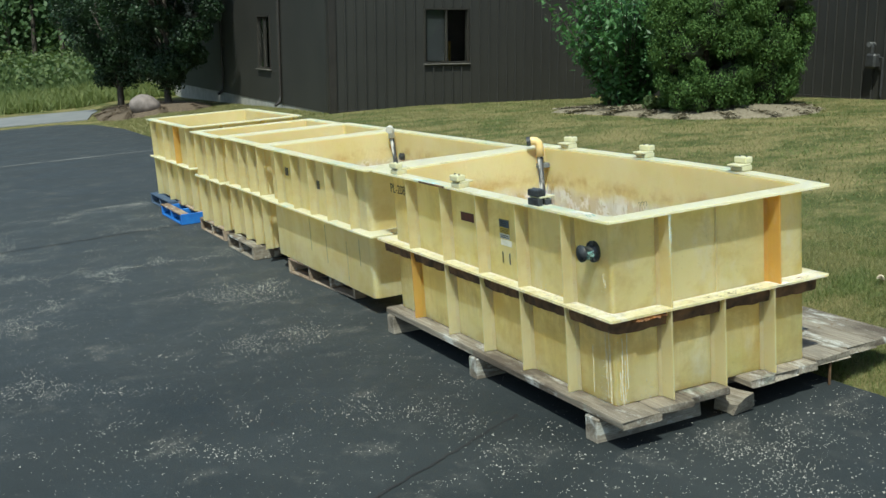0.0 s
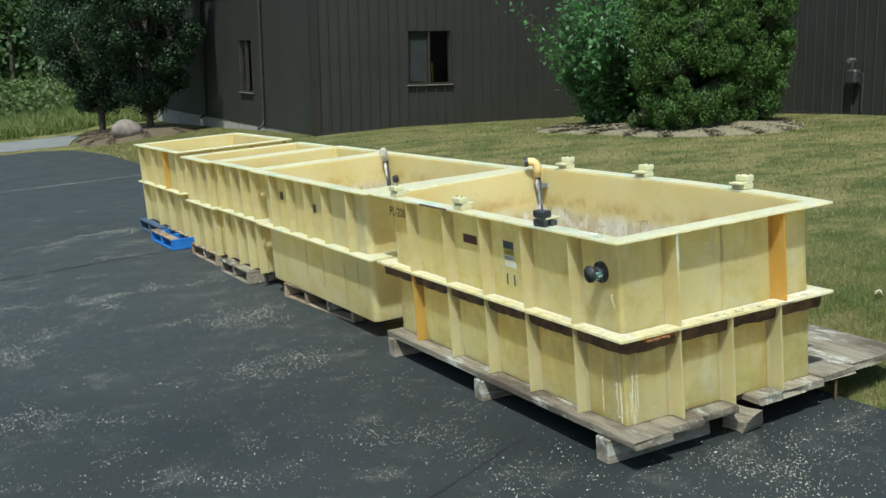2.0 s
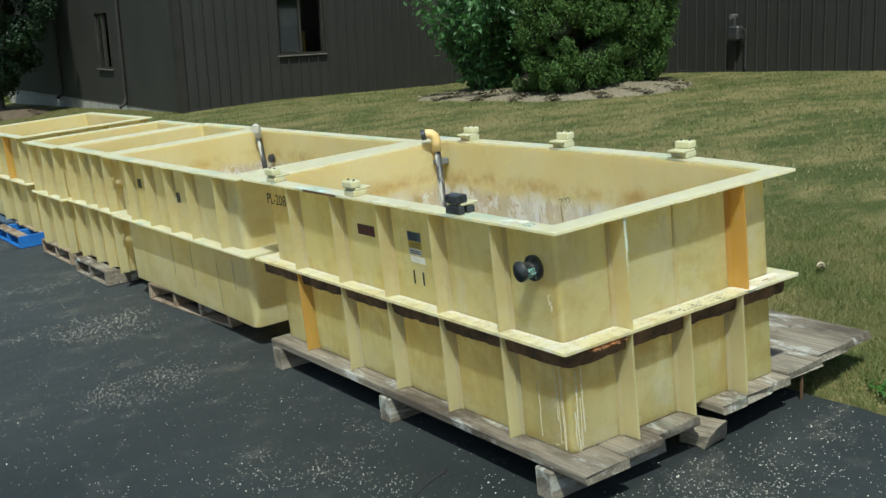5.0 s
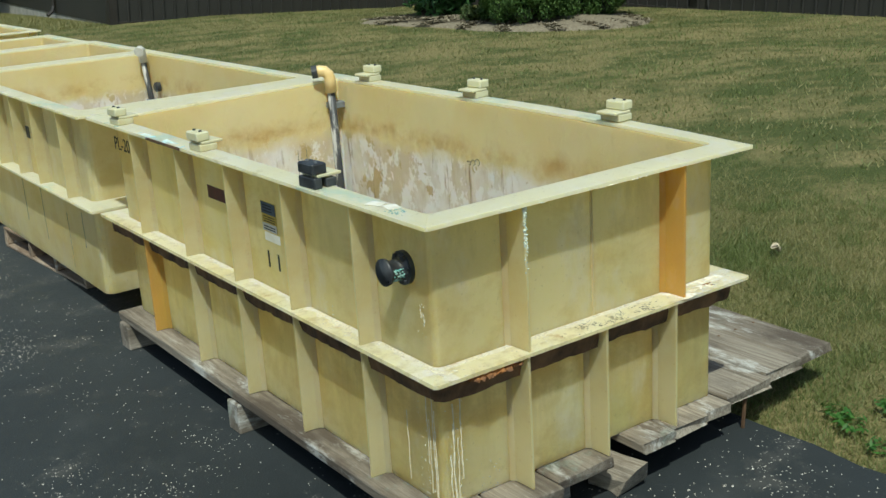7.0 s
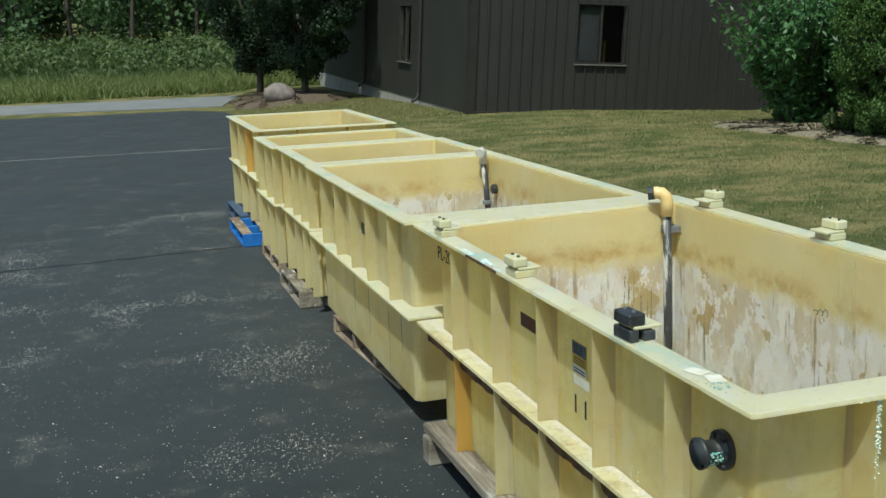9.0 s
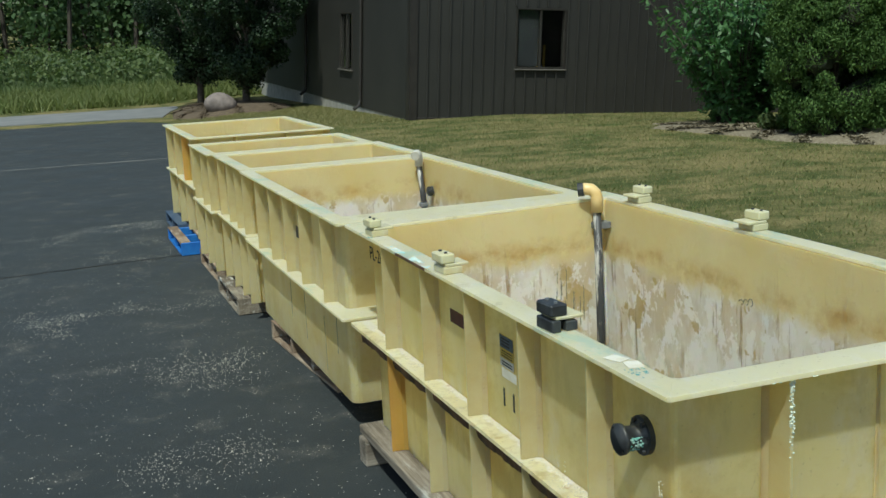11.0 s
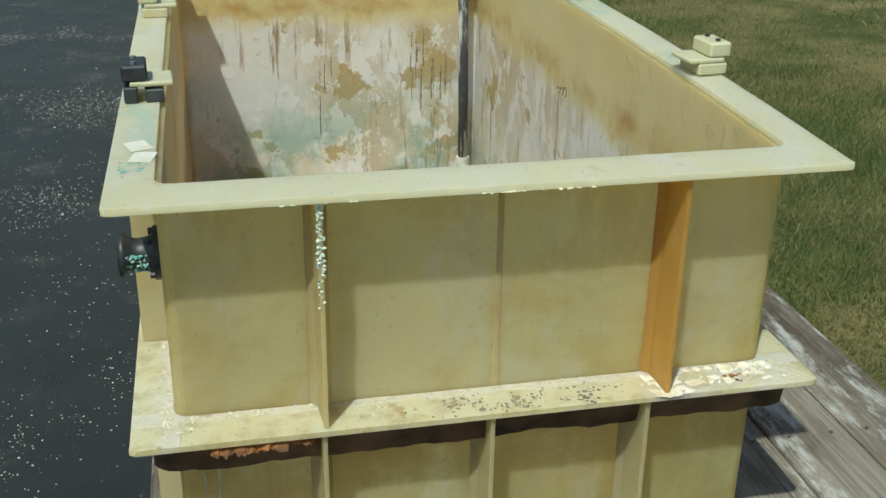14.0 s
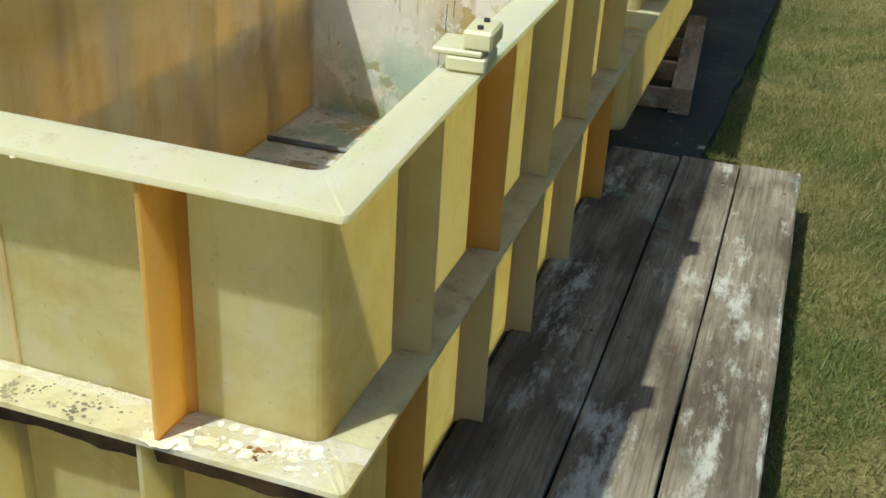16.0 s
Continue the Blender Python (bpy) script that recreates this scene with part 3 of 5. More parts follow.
for name, a in (("wall_north", (BX, WX + 11.5, BY + 22.0, BY + 22.16)), ("wall_east", (WX + 11.34, WX + 11.5, BY - 39.8, BY + 21.99)), ("wall_end", (WX, WX + 11.33, BY - 40.0, BY - 39.84))):
    thing(name, boxed(*a, BASE - 1.2, EAVE - 0.11), SIDING, "plain dark brown metal wall closing the building", "wall", "structure")


def window_thing(name, w, h, place, turn, label, blind_side):
    win = group_of(name, place, label, "window", kind="structure", turn=turn)
    bm = bmesh.new()
    for a in ((-0.03, w + 0.03, -0.05, 0.1, -0.045, 0.0), (-0.03, w + 0.03, -0.035, 0.1, h, h + 0.045), (-0.03, 0.018, -0.03, 0.1, 0.0, h), (w - 0.018, w + 0.03, -0.03, 0.1, 0.0, h), (w / 2 - 0.02, w / 2 + 0.02, -0.02, 0.08, 0.0, h)):
        box(bm, *a, bevel=0.004)
    part("window_frame", bm, FRAME_BRONZE, win)
    part("window_sill", boxed(-0.05, w + 0.05, -0.085, 0.0, -0.075, -0.046, 0.006), SILL_PALE, win, "pale edged window sill")
    for a, b in ((0.018, w / 2 - 0.02), (w / 2 + 0.02, w - 0.018)):
        p = part("pane", boxed(a, b, 0.03, 0.036, 0.0, h), GLASS, win)
        p.visible_shadow = False
    if blind_side:
        part("blind", boxed(0.03, w / 2 - 0.03, 0.075, 0.08, 0.02, h - 0.02), BLIND, win, "pale closed blind behind one pane")
    return win


window_thing("window_1", WIN[1] - WIN[0], WIN[3] - WIN[2], (BX + WIN[0], BY, WIN[2] + BASE), 0, "bronze sliding window with one pane screened", True)
window_thing("window_2", NWIN[1] - NWIN[0], NWIN[3] - NWIN[2], (BX, NWIN[1], NWIN[2]), -90, "narrow dark bronze window with pale sill", False)
bm = bmesh.new()
box(bm, 10.22, 10.28, BY + 0.9, BY + 0.95, BASE + 0.05, 1.75, 0.01)
box(bm, 10.04, 10.28, BY + 0.9, BY + 0.95, 1.70, 1.75, 0.01)
box(bm, 10.42, 10.48, BY + 0.9, BY + 0.95, BASE + 0.05, 1.60, 0.01)
thing("machine_guard", bm, YELLOW_OBJ, "yellow machine guard frame standing inside the window", "guard rail")


def downspout(y):
    bm = bmesh.new()
    tube(bm, [(BX - 0.06, y, EAVE), (BX - 0.06, y, 0.06), (BX - 0.10, y - 0.02, -0.06), (BX - 0.24, y - 0.06, -0.16)], 0.045, 8)
    return thing("downspout", bm, TRIM, "dark brown metal downspout with an outlet elbow", "downspout")


downspout(25.3)
downspout(31.2)

def gas_meter():
    g = group_of("gas_meter", (WX, 12.27, 0.52), "dark wall-mounted gas meter with pipework beside the siding", "meter")
    part("body", boxed(-0.26, -0.06, -0.13, 0.13, 0.62, 0.92, 0.04), METER, g)
    bm = bmesh.new()
    tube(bm, [(-0.18, 0.02, 0.90), (-0.18, 0.02, 1.05), (-0.16, 0.02, 1.12)], 0.04, 10)
    part("regulator", bm, METER, g)
    bm = bmesh.new()
    tube(bm, [(-0.26, 0.05, 1.10), (-0.10, 0.05, 1.10)], 0.055, 12)
    part("dial", bm, METER_PALE, g, "pale round regulator cap")
    bm = bmesh.new()
    tube(bm, [(-0.12, -0.13, 0.84), (-0.12, -0.22, 0.84), (-0.12, -0.22, 0.06)], 0.022, 8)
    part("pipe", bm, METER, g)
    return g


gas_meter()


# ---------------------------------------------------------------- tanks
def shell_mesh(w0, w1, l0, l1, z0, z1, th=0.014, r=0.035):
    """Open tub: outer wall, inner wall, floor; slot 0 outside, slot 1 lining."""
    bm = bmesh.new()
    n = 4
    outer, inner = rounded_loop(w0, w1, l0, l1, r, n), rounded_loop(w0 + th, w1 - th, l0 + th, l1 - th, r - th * 0.7, n)
    c = len(outer)
    steps = [0, 0.25, 0.5, 0.75, 1]
    bulge = lambda s: math.sin(math.pi * s) * 0.006
    o, q = [], []
    for s in steps:
        z = z0 + (z1 - z0) * s
        o.append([bm.verts.new((x, y, z)) for x, y in outer])
        q.append([bm.verts.new((x, y, max(z, z0 + th))) for x, y in inner])
    for a, b in zip(o, o[1:]):
        for k in range(c):
            bm.faces.new((a[k], a[(k + 1) % c], b[(k + 1) % c], b[k]))
    for a, b in zip(q, q[1:]):
        for k in range(c):
            bm.faces.new((a[(k + 1) % c], a[k], b[k], b[(k + 1) % c])).material_index = 1
    for k in range(c):
        bm.faces.new((o[-1][k], o[-1][(k + 1) % c], q[-1][(k + 1) % c], q[-1][k]))
    bm.faces.new(q[0]).material_index = 1
    bm.faces.new(o[0][::-1])
    return bm


def rib_mesh(depth, z0, z1, th=0.011, material=None):
    """Upright stiffener plate along local y (towards -y outside), with a flared foot at the wall."""
    bm = bmesh.new()
    h = th / 2
    prof = [(-0.022, 0.0), (-h - 0.003, -0.016), (-h, -depth * 0.6), (-h * 0.8, -depth), (h * 0.8, -depth), (h, -depth * 0.6), (h + 0.003, -0.016), (0.022, 0.0)]
    lo = [bm.verts.new((x, y, z0)) for x, y in prof]
    hi = [bm.verts.new((x, y, z1)) for x, y in prof]
    for k in range(len(prof) - 1):
        bm.faces.new((lo[k], lo[k + 1], hi[k + 1], hi[k]))
    bm.faces.new((lo[-1], lo[0], hi[0], hi[-1]))
    bm.faces.new(hi)
    bm.faces.new(lo[::-1])
    return mesh_of(bm, "rib", material or FRP_RIB)


def piece(owner, name):
    """The first part of that name under a thing."""
    return next(o for o in owner.children if o.name.split(".")[0] == name)


def ragged_band(loop, top, W, L):
    """A crumbling strip under a flange, its face and lower edge uneven."""
    bm = bmesh.new()
    pts = []
    for (xa, ya), (xb, yb) in zip(loop, loop[1:] + loop[:1]):
        n = max(1, int(math.hypot(xb - xa, yb - ya) / 0.022))
        pts += [(xa + (xb - xa) * k / n, ya + (yb - ya) * k / n) for k in range(n)]
    cx, cy = W / 2, L / 2
    rows = [[], [], [], []]
    for x, y in pts:
        q = noise.noise((x * 9, y * 9, 2.0)) + 0.6 * noise.noise((x * 31, y * 31, 5.0))
        low = top - 0.074 - 0.010 * q
        out = 0.006 * noise.noise((x * 24, y * 24, 8.0))
        d = Vector(((x - cx) / W, (y - cy) / L))
        d = Vector((math.copysign(1, d.x), 0)) if abs(d.x) > abs(d.y) else Vector((0, math.copysign(1, d.y)))
        ix, iy = min(max(x, 0.081), W - 0.081), min(max(y, 0.108), L - 0.166)
        for row, p in zip(rows, ((x, y, top), (x + d.x * out, y + d.y * out, (top + low) / 2), (x - d.x * 0.008, y - d.y * 0.008, low), (ix, iy, low - 0.012))):
            row.append(bm.verts.new(p))
    n = len(pts)
    for a, b in zip(rows, rows[1:]):
        for k in range(n):
            bm.faces.new((a[(k + 1) % n], a[k], b[k], b[(k + 1) % n]))
    bmesh.ops.recalc_face_normals(bm, faces=bm.faces[:])
    return bm


def tank(name, at, W, L, zb, zm, zt, side_ribs, end_up, end_low, label, inset=0.083, over=0.0, band=True, low=True, round_corner=0.035, front=0.024, back=0.024, amber=(), skin=None):
    """A rectangular fibreglass tank: x 0..W, y 0..L over the flanges."""
    t = group_of(name, at, label, "tank", "row of yellow tanks")
    ft = 0.013
    part("shell", shell_mesh(inset, W - inset, inset + front, L - inset - back, zb, zt - ft, 0.014, round_corner), [skin or FRP, LINING], t)
    inner = rounded_loop(inset + 0.002, W - inset - 0.002, inset + front + 0.002, L - inset - back - 0.002, 0.03)
    part("rim", frame_plate(rounded_loop(0, W, 0, L, 0.012), inner, zt - ft + 0.0005, zt, 0.0012, 4), FRP_RIM, t, "pale top flange with chipped edges")
    belt = rounded_loop(inset - 0.002, W - inset + 0.002, inset + front - 0.002, L - inset - back + 0.002, 0.034)
    part("middle_flange", frame_plate(rounded_loop(0, W, 0.004, L - 0.004, 0.014), belt, zm - ft, zm, 0.0012, 5), FLANGE_CRUSTED if band else FRP_RIM, t, "crusted middle flange")
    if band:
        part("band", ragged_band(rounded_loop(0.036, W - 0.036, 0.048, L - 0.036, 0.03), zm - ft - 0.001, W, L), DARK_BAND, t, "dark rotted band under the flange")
    up = rib_mesh(inset - 0.012, zm + 0.001, zt - ft - 0.001)
    low_rib = rib_mesh(inset - 0.014, zb, zm - ft - 0.001)

    up_end = rib_mesh(inset + front - 0.012, zm + 0.001, zt - ft - 0.001)
    low_end = rib_mesh(inset + front - 0.014, zb, zm - ft - 0.001)

    up_amber = rib_mesh(inset - 0.012, zm + 0.001, zt - ft - 0.001, 0.011, FRP_AMBER)
    low_amber = rib_mesh(inset - 0.014, zb, zm - ft - 0.001, 0.011, FRP_AMBER)
    end_amber = rib_mesh(inset + front - 0.012, zm + 0.001, zt - ft - 0.001, 0.011, FRP_AMBER)

    def stand(me, x, y, a, row):
        warm = (row, round(y if row in ("left", "right", "left_low", "right_low") else x, 3)) in amber
        r = new("rib", ({up: up_amber, low_rib: low_amber, up_end: end_amber}[me] if warm else me))
        r.parent = t
        r.matrix_local = pose(x, y, 0, 0, 0, a)
        if warm:
            tagged(r, "amber resin rib")

    for y in side_ribs:
        for me in ((up, low_rib) if low else (up,)):
            tail = "" if me is up else "_low"
            stand(me, inset, y, -90, "left" + tail)
            stand(me, W - inset, y, 90, "right" + tail)
    for x in end_up:
        stand(up_end, x, inset + front, 0, "end")
    for x in end_low:
        stand(low_end, x, inset + front, 0, "end_low")
    return t


T1 = tank("fiberglass_tank", (0, 0, 0), 1.41, 2.866, 0.174, 0.652, 1.136, (0.44, 0.90, 1.355, 1.82, 2.325), (0.37, 1.073), (0.367, 0.704, 1.035), "large open yellow fiberglass tank with stained lining on a wooden skid", round_corner=0.022, front=0.027, back=0.085, skin=FRP_STAINED, amber=(("end", 1.073), ("right", 0.9), ("right_low", 0.44), ("right_low", 2.325), ("left_low", 2.325)))


def lift(x, y):
    """The first tank is sprung: its far long side stands a little higher behind the front corner."""
    s = min(max(y / 1.3, 0.0), 1.0)
    return 0.028 * max(x, 0.0) / 1.41 * s * (2 - s)


def spring(tank_ob):
    for ob in tank_ob.children:
        kind = ob.name.split(".")[0]
        if kind in ("shell", "rim"):
            bm = bmesh.new()
            bm.from_mesh(ob.data)
            long_edges = [e for e in bm.edges if e.calc_length() > 0.6]
            bmesh.ops.subdivide_edges(bm, edges=long_edges, cuts=7, use_grid_fill=True)
            for v in bm.verts:
                v.co.z += lift(v.co.x, v.co.y) * min(max((v.co.z - 0.66) / 0.46, 0.0), 1.0)
            bm.normal_update()
            bm.to_mesh(ob.data)
            bm.free()
        elif kind == "rib" and max(v.co.z for v in ob.data.vertices) > 0.9:
            k = 1 + lift(ob.location.x, ob.location.y) / 0.47
            ob.scale.z, ob.location.z = k, 0.653 * (1 - k)


spring(T1)
part("seam", boxed(0.724, 0.736, 0.1065, 0.1105, 0.654, 1.12, 0.001), FRP_RIB, T1, "thin moulded seam")
T2 = tank("fiberglass_tank", (-0.02, 2.93, 0), 1.43, 2.60, 0.136, 0.650, 1.130, (0.40, 0.89, 1.28, 1.70, 2.13), (0.4, 1.0), (), "open yellow fiberglass tank with dark drip marks on pallets", band=False, low=False, round_corner=0.05, front=0.12)
T3 = tank("fiberglass_tank", (0.0, 5.55, 0), 1.42, 1.30, 0.136, 0.650, 1.130, (0.11, 0.42, 0.75, 1.17), (0.45, 0.95), (0.45, 0.95), "short yellow fiberglass tank beside a grey pallet", band=False)
T4 = tank("fiberglass_tank", (-0.04, 6.87, 0), 1.42, 1.10, 0.136, 0.650, 1.130, (0.11, 0.5, 0.97), (0.45, 0.95), (0.45, 0.95), "short yellow fiberglass tank on a brown pallet", band=False)
T5 = tank("fiberglass_tank", (0.05, 8.52, 0), 1.43, 2.25, 0.136, 0.650, 1.135, (0.12, 0.75, 1.35, 2.05), (0.45, 0.95), (0.45, 0.95), "yellow fiberglass tank with an amber rib on blue pallets", band=False, amber=(("left", 0.75),))


# ---------------------------------------------------------------- wooden skid under the first tank
def skid():
    rng = random.Random(11)
    g = group_of("wooden_skid", (0, 0, 0), "weathered grey plank skid on timber bearers, under the tank", "skid")
    boards = [(-0.02, 0.215, -0.085, 2.74, 0.0), (0.225, 0.452, -0.03, 2.78, 0.0), (0.462, 0.715, 0.005, 2.76, 0.0),
              (0.845, 1.005, -0.01, 2.80, 0.003), (1.013, 1.19, 0.003, 2.83, 0.002), (1.198, 1.33, 0.018, 2.80, 0.002),
              (1.338, 1.604, 0.045, 2.85, 0.008), (1.611, 1.836, 0.075, 2.87, 0.010), (1.843, 2.062, 0.10, 2.885, 0.010)]
    for x0, x1, y0, y1, lift in boards:
        bm = bmesh.new()
        n = 9
        prof = [(x0 + 0.004, 0), (x1 - 0.004, 0), (x1, 0.006), (x1, 0.034), (x1 - 0.005, 0.04), (x0 + 0.005, 0.04), (x0, 0.034), (x0, 0.006)]
        rows = []
        for k in range(n):
            y = y0 + (y1 - y0) * k / (n - 1)
            w = 0.004 * math.sin(k * 1.3 + x0 * 9)
            rows.append([bm.verts.new((x + rng.uniform(-0.0025, 0.0025), y + (rng.uniform(-0.008, 0.008) if k in (0, n - 1) else 0), 0.131 + lift + z + w * 0.4)) for x, z in prof])
        for a, b in zip(rows, rows[1:]):
            for i in range(8):
                bm.faces.new((a[i], a[(i + 1) % 8], b[(i + 1) % 8], b[i]))
        bm.faces.new(rows[0][::-1])
        bm.faces.new(rows[-1])
        bmesh.ops.recalc_face_normals(bm, faces=bm.faces[:])
        part("plank", bm, WOOD, g)
    for y, xa, xb in ((0.17, -0.035, 0.62), (0.46, 0.86, 2.0), (1.43, -0.035, 2.0), (2.66, -0.035, 2.0)):
        part("bearer", boxed(xa, xb, y - 0.05, y + 0.05, 0.0, 0.13, 0.006, 0.004, rng), WOOD_X, g, "square timber bearer")
    bm = bmesh.new()
    tube(bm, [(1.47, 0.07, 0.0), (1.475, 0.065, 0.15)], 0.008, 6)
    part("spike", bm, DARK_BAND, g, "rusty spike under the planks")
    head = bmesh.new()
    tube(head, [(0, 0, 0), (0, 0, 0.0015)], 0.006, 6)
    head_mesh = mesh_of(head, "nail_head", DARK_BAND)
    for x0, x1, y0, y1, lift in boards[-3:]:
        for yy in (0.46, 1.43, 2.66):
            for xx in (x0 + 0.05, x1 - 0.05):
                nail = new("nail_head", head_mesh)
                nail.parent, nail.location = g, (xx, yy, 0.1725 + lift)
    return g


skid()
b = bmesh.new()
split = [(-0.05, 0.0), (0.075, 0.0), (0.085, 0.035), (0.03, 0.118), (-0.02, 0.105), (-0.045, 0.06)]
for y in (-0.07, 0.02, 0.09):
    jag = random.Random(int(y * 100) + 50)
    b_row = [b.verts.new((x + jag.uniform(-0.008, 0.008), y + 0.5 * (0.06 - z) * (y < 0) + jag.uniform(-0.01, 0.01), max(z + jag.uniform(-0.008, 0.006), 0.0))) for x, z in split]
    if y > -0.07:
        for k in range(6):
            b.faces.new((b_last[k], b_last[(k + 1) % 6], b_row[(k + 1) % 6], b_row[k]))
    else:
        b.faces.new(b_row[::-1])
    b_last = b_row
b.faces.new(b_last)
bmesh.ops.recalc_face_normals(b, faces=b.faces[:])
block = thing("wood_block", b, WOOD, "split grey timber offcut wedged under the skid", "timber block")
block.matrix_world = pose(0.79, 0.055, 0.003, 0, 0, 8)


# ---------------------------------------------------------------- pallets
def pallet(x, y, w, l, mat, name_label, stringers=4, end_board=False, turn=0.0, top_mat=None):
    rng = random.Random(int(x * 100 + y * 10))
    g = group_of("pallet", (x, y, 0), name_label, "pallet", "pallets under the tanks", turn=turn)
    for k in range(stringers):
        yy = 0.02 + (l - 0.04) * k / (stringers - 1)
        part("stringer", boxed(0, w, yy - 0.02, yy + 0.02, 0.018, 0.115, 0.004, 0.003, rng), mat, g)
    n = 6
    for k in range(n):
        xx = (w - 0.1) * k / (n - 1)
        part("deck_board", boxed(xx, xx + 0.1, 0, l, 0.116, 0.134, 0.003, 0.003, rng), top_mat or mat, g)
    for k in range(3):
        xx = (w - 0.1) * k / 2
        part("bottom_board", boxed(xx, xx + 0.1, 0, l, 0.001, 0.0175, 0.003, 0.001, rng), mat, g)
    if end_board:
        part("end_board", boxed(0, w, -0.024, -0.002, 0.004, 0.13, 0.004), mat, g)
    return g


pallet(0.135, 3.75, 1.40, 1.36, WOOD_BROWN, "pinkish-brown worn wooden pallet under the open tank", turn=4.0)
pallet(-0.05, 5.90, 1.3, 0.90, WOOD, "grey weathered wooden pallet with a solid end board", 3, True)
pallet(0.0, 7.12, 1.25, 1.0, WOOD_BROWN, "brown broken wooden pallet", 3)
pallet(-0.12, 8.56, 1.2, 1.05, BLUE_WOOD, "bright blue painted pallet with brown deck boards", 3, True, 0, WOOD_BROWN)
pallet(0.0, 9.72, 1.2, 1.10, BLUE_DARK, "dull navy painted pallet", 3, True)


# ---------------------------------------------------------------- clamps, pipes and labels
def clamp(x, y, z, turn, black=False):
    g = group_of("rim_clamp", (x, y, z), "black and cream bolted clamp block on the tank rim" if black else "cream fiberglass clamp block bolted on the tank rim", "clamp", "clamps on the rim", turn=turn)
    low = PVC_BLACK if black else FRP_CLAMP
    if black:
        part("base_block", boxed(-0.05, -0.02, -0.05, 0.05, 0.0, 0.036, 0.003), low, g)
        part("base_block", boxed(-0.004, 0.036, -0.05, 0.05, 0.0, 0.030, 0.003), low, g)
    else:
        part("base_block", boxed(-0.044, 0.032, -0.05, 0.05, 0.0, 0.028, 0.004), low, g)
    part("plate", boxed(-0.036, 0.058, -0.049, 0.049, 0.0365 if black else 0.029, 0.047 if black else 0.040, 0.003), FRP_CLAMP, g)
    zt = 0.0475 if black else 0.0405
    top = part("top_block", boxed(-0.052, 0.004, -0.047, 0.047, zt, zt + 0.036, 0.005), PVC_BLACK if black else FRP_CLAMP, g)
    for yy in (-0.026, 0.026):
        bm = bmesh.new()
        tube(bm, [(-0.024, yy, zt + 0.033), (-0.024, yy, zt + 0.042)], 0.0065, 6)
        part("bolt", bm, PVC_BLACK if not black else PVC_GREY, top)
    return g


for y, black in ((2.50, False), (1.60, False), (0.69, True)):
    clamp(0.058, y, 1.1365, 3, black)
for y in (2.45, 1.55, 0.645):
    clamp(1.372, y, 1.137 + lift(1.37, y), 184)


def outlet():
    g = group_of("outlet_pipe", (0.083, 0.245, 0.947), "black flanged outlet pipe crusted teal, through the tank wall", "pipe")
    bm = bmesh.new()
    tube(bm, [(-0.016, 0, 0), (-0.001, 0, 0)], 0.054, 24)
    for k in range(6):
        a = k * math.pi / 3
        tube(bm, [(-0.026, 0.043 * math.cos(a), 0.043 * math.sin(a)), (-0.014, 0.043 * math.cos(a), 0.043 * math.sin(a))], 0.008, 6)
    part("wall_flange", bm, PVC_BLACK, g)
    bm = bmesh.new()
    prof = [(-0.016, 0.043), (-0.026, 0.034), (-0.044, 0.031), (-0.060, 0.033), (-0.070, 0.042), (-0.082, 0.043), (-0.084, 0.035), (-0.03, 0.029)]
    tube(bm, [(x, 0, 0) for x, r in prof], [r for x, r in prof], 22, False)
    nozzle = part("nozzle", bm, PVC_BLACK, g, smooth=True)
    rng = random.Random(2)
    bm = bmesh.new()
    for _ in range(90):
        a, x = rng.uniform(-2.2, 0.4), rng.uniform(-0.068, -0.026)
        r = 0.033 if x > -0.065 else 0.036
        lump(bm, (x, r * math.cos(a - 1.2), r * math.sin(a - 1.2)), rng.uniform(0.0018, 0.0048), rng)
    tagged(part("crust", bm, TEAL, nozzle, "teal mineral crust"), kind="stuff")
    return g


def lump(bm, at, r, rng, flat=1.0):
    m = Matrix.Translation(at) @ Matrix.Diagonal((rng.uniform(0.7, 1.3), rng.uniform(0.7, 1.3), flat * rng.uniform(0.6, 1.1), 1))
    v = bmesh.ops.create_icosphere(bm, subdivisions=1, radius=r, matrix=m)["verts"]
    for k in v:
        k.co += Vector((rng.uniform(-1, 1), rng.uniform(-1, 1), flat * rng.uniform(-1, 1))) * r * 0.28


outlet()


def standpipe(name, path, r, elbow, head_mat, label, bracket=None):
    g = group_of(name, path[0], label, "pipe")
    base = Vector(path[0])
    rel = [tuple(Vector(p) - base) for p in path]
    bm = bmesh.new()
    tube(bm, rel, r, 14)
    part("pipe", bm, PIPE_STAINED, g, smooth=True)
    top = Vector(rel[-1])
    bend = [top + Vector(v) for v in elbow]
    bm = bmesh.new()
    tube(bm, bend, [r * 1.45] * len(bend), 14)
    bend_part = part("elbow", bm, head_mat, g, "cream bend" if head_mat is PVC_CREAM else "white bend", True)
    d = (bend[-1] - bend[-2]).normalized()
    bm = bmesh.new()
    tube(bm, [bend[-1] - d * 0.002, bend[-1] + d * 0.028], r * 1.62, 14)
    part("collar", bm, PVC_BLACK if head_mat is PVC_CREAM else PVC_WHITE, bend_part)
    bm = bmesh.new()
    tube(bm, [(rel[0][0], rel[0][1], rel[0][2] - 0.03), (rel[0][0], rel[0][1], rel[0][2] + 0.02)], r * 1.4, 12)
    part("foot_fitting", bm, PVC_WHITE, g, "white crusted foot fitting")
    if bracket:
        part("bracket", boxed(*bracket, 0.004), PVC_GREY, g, "grey arm to the tank wall")
    return g


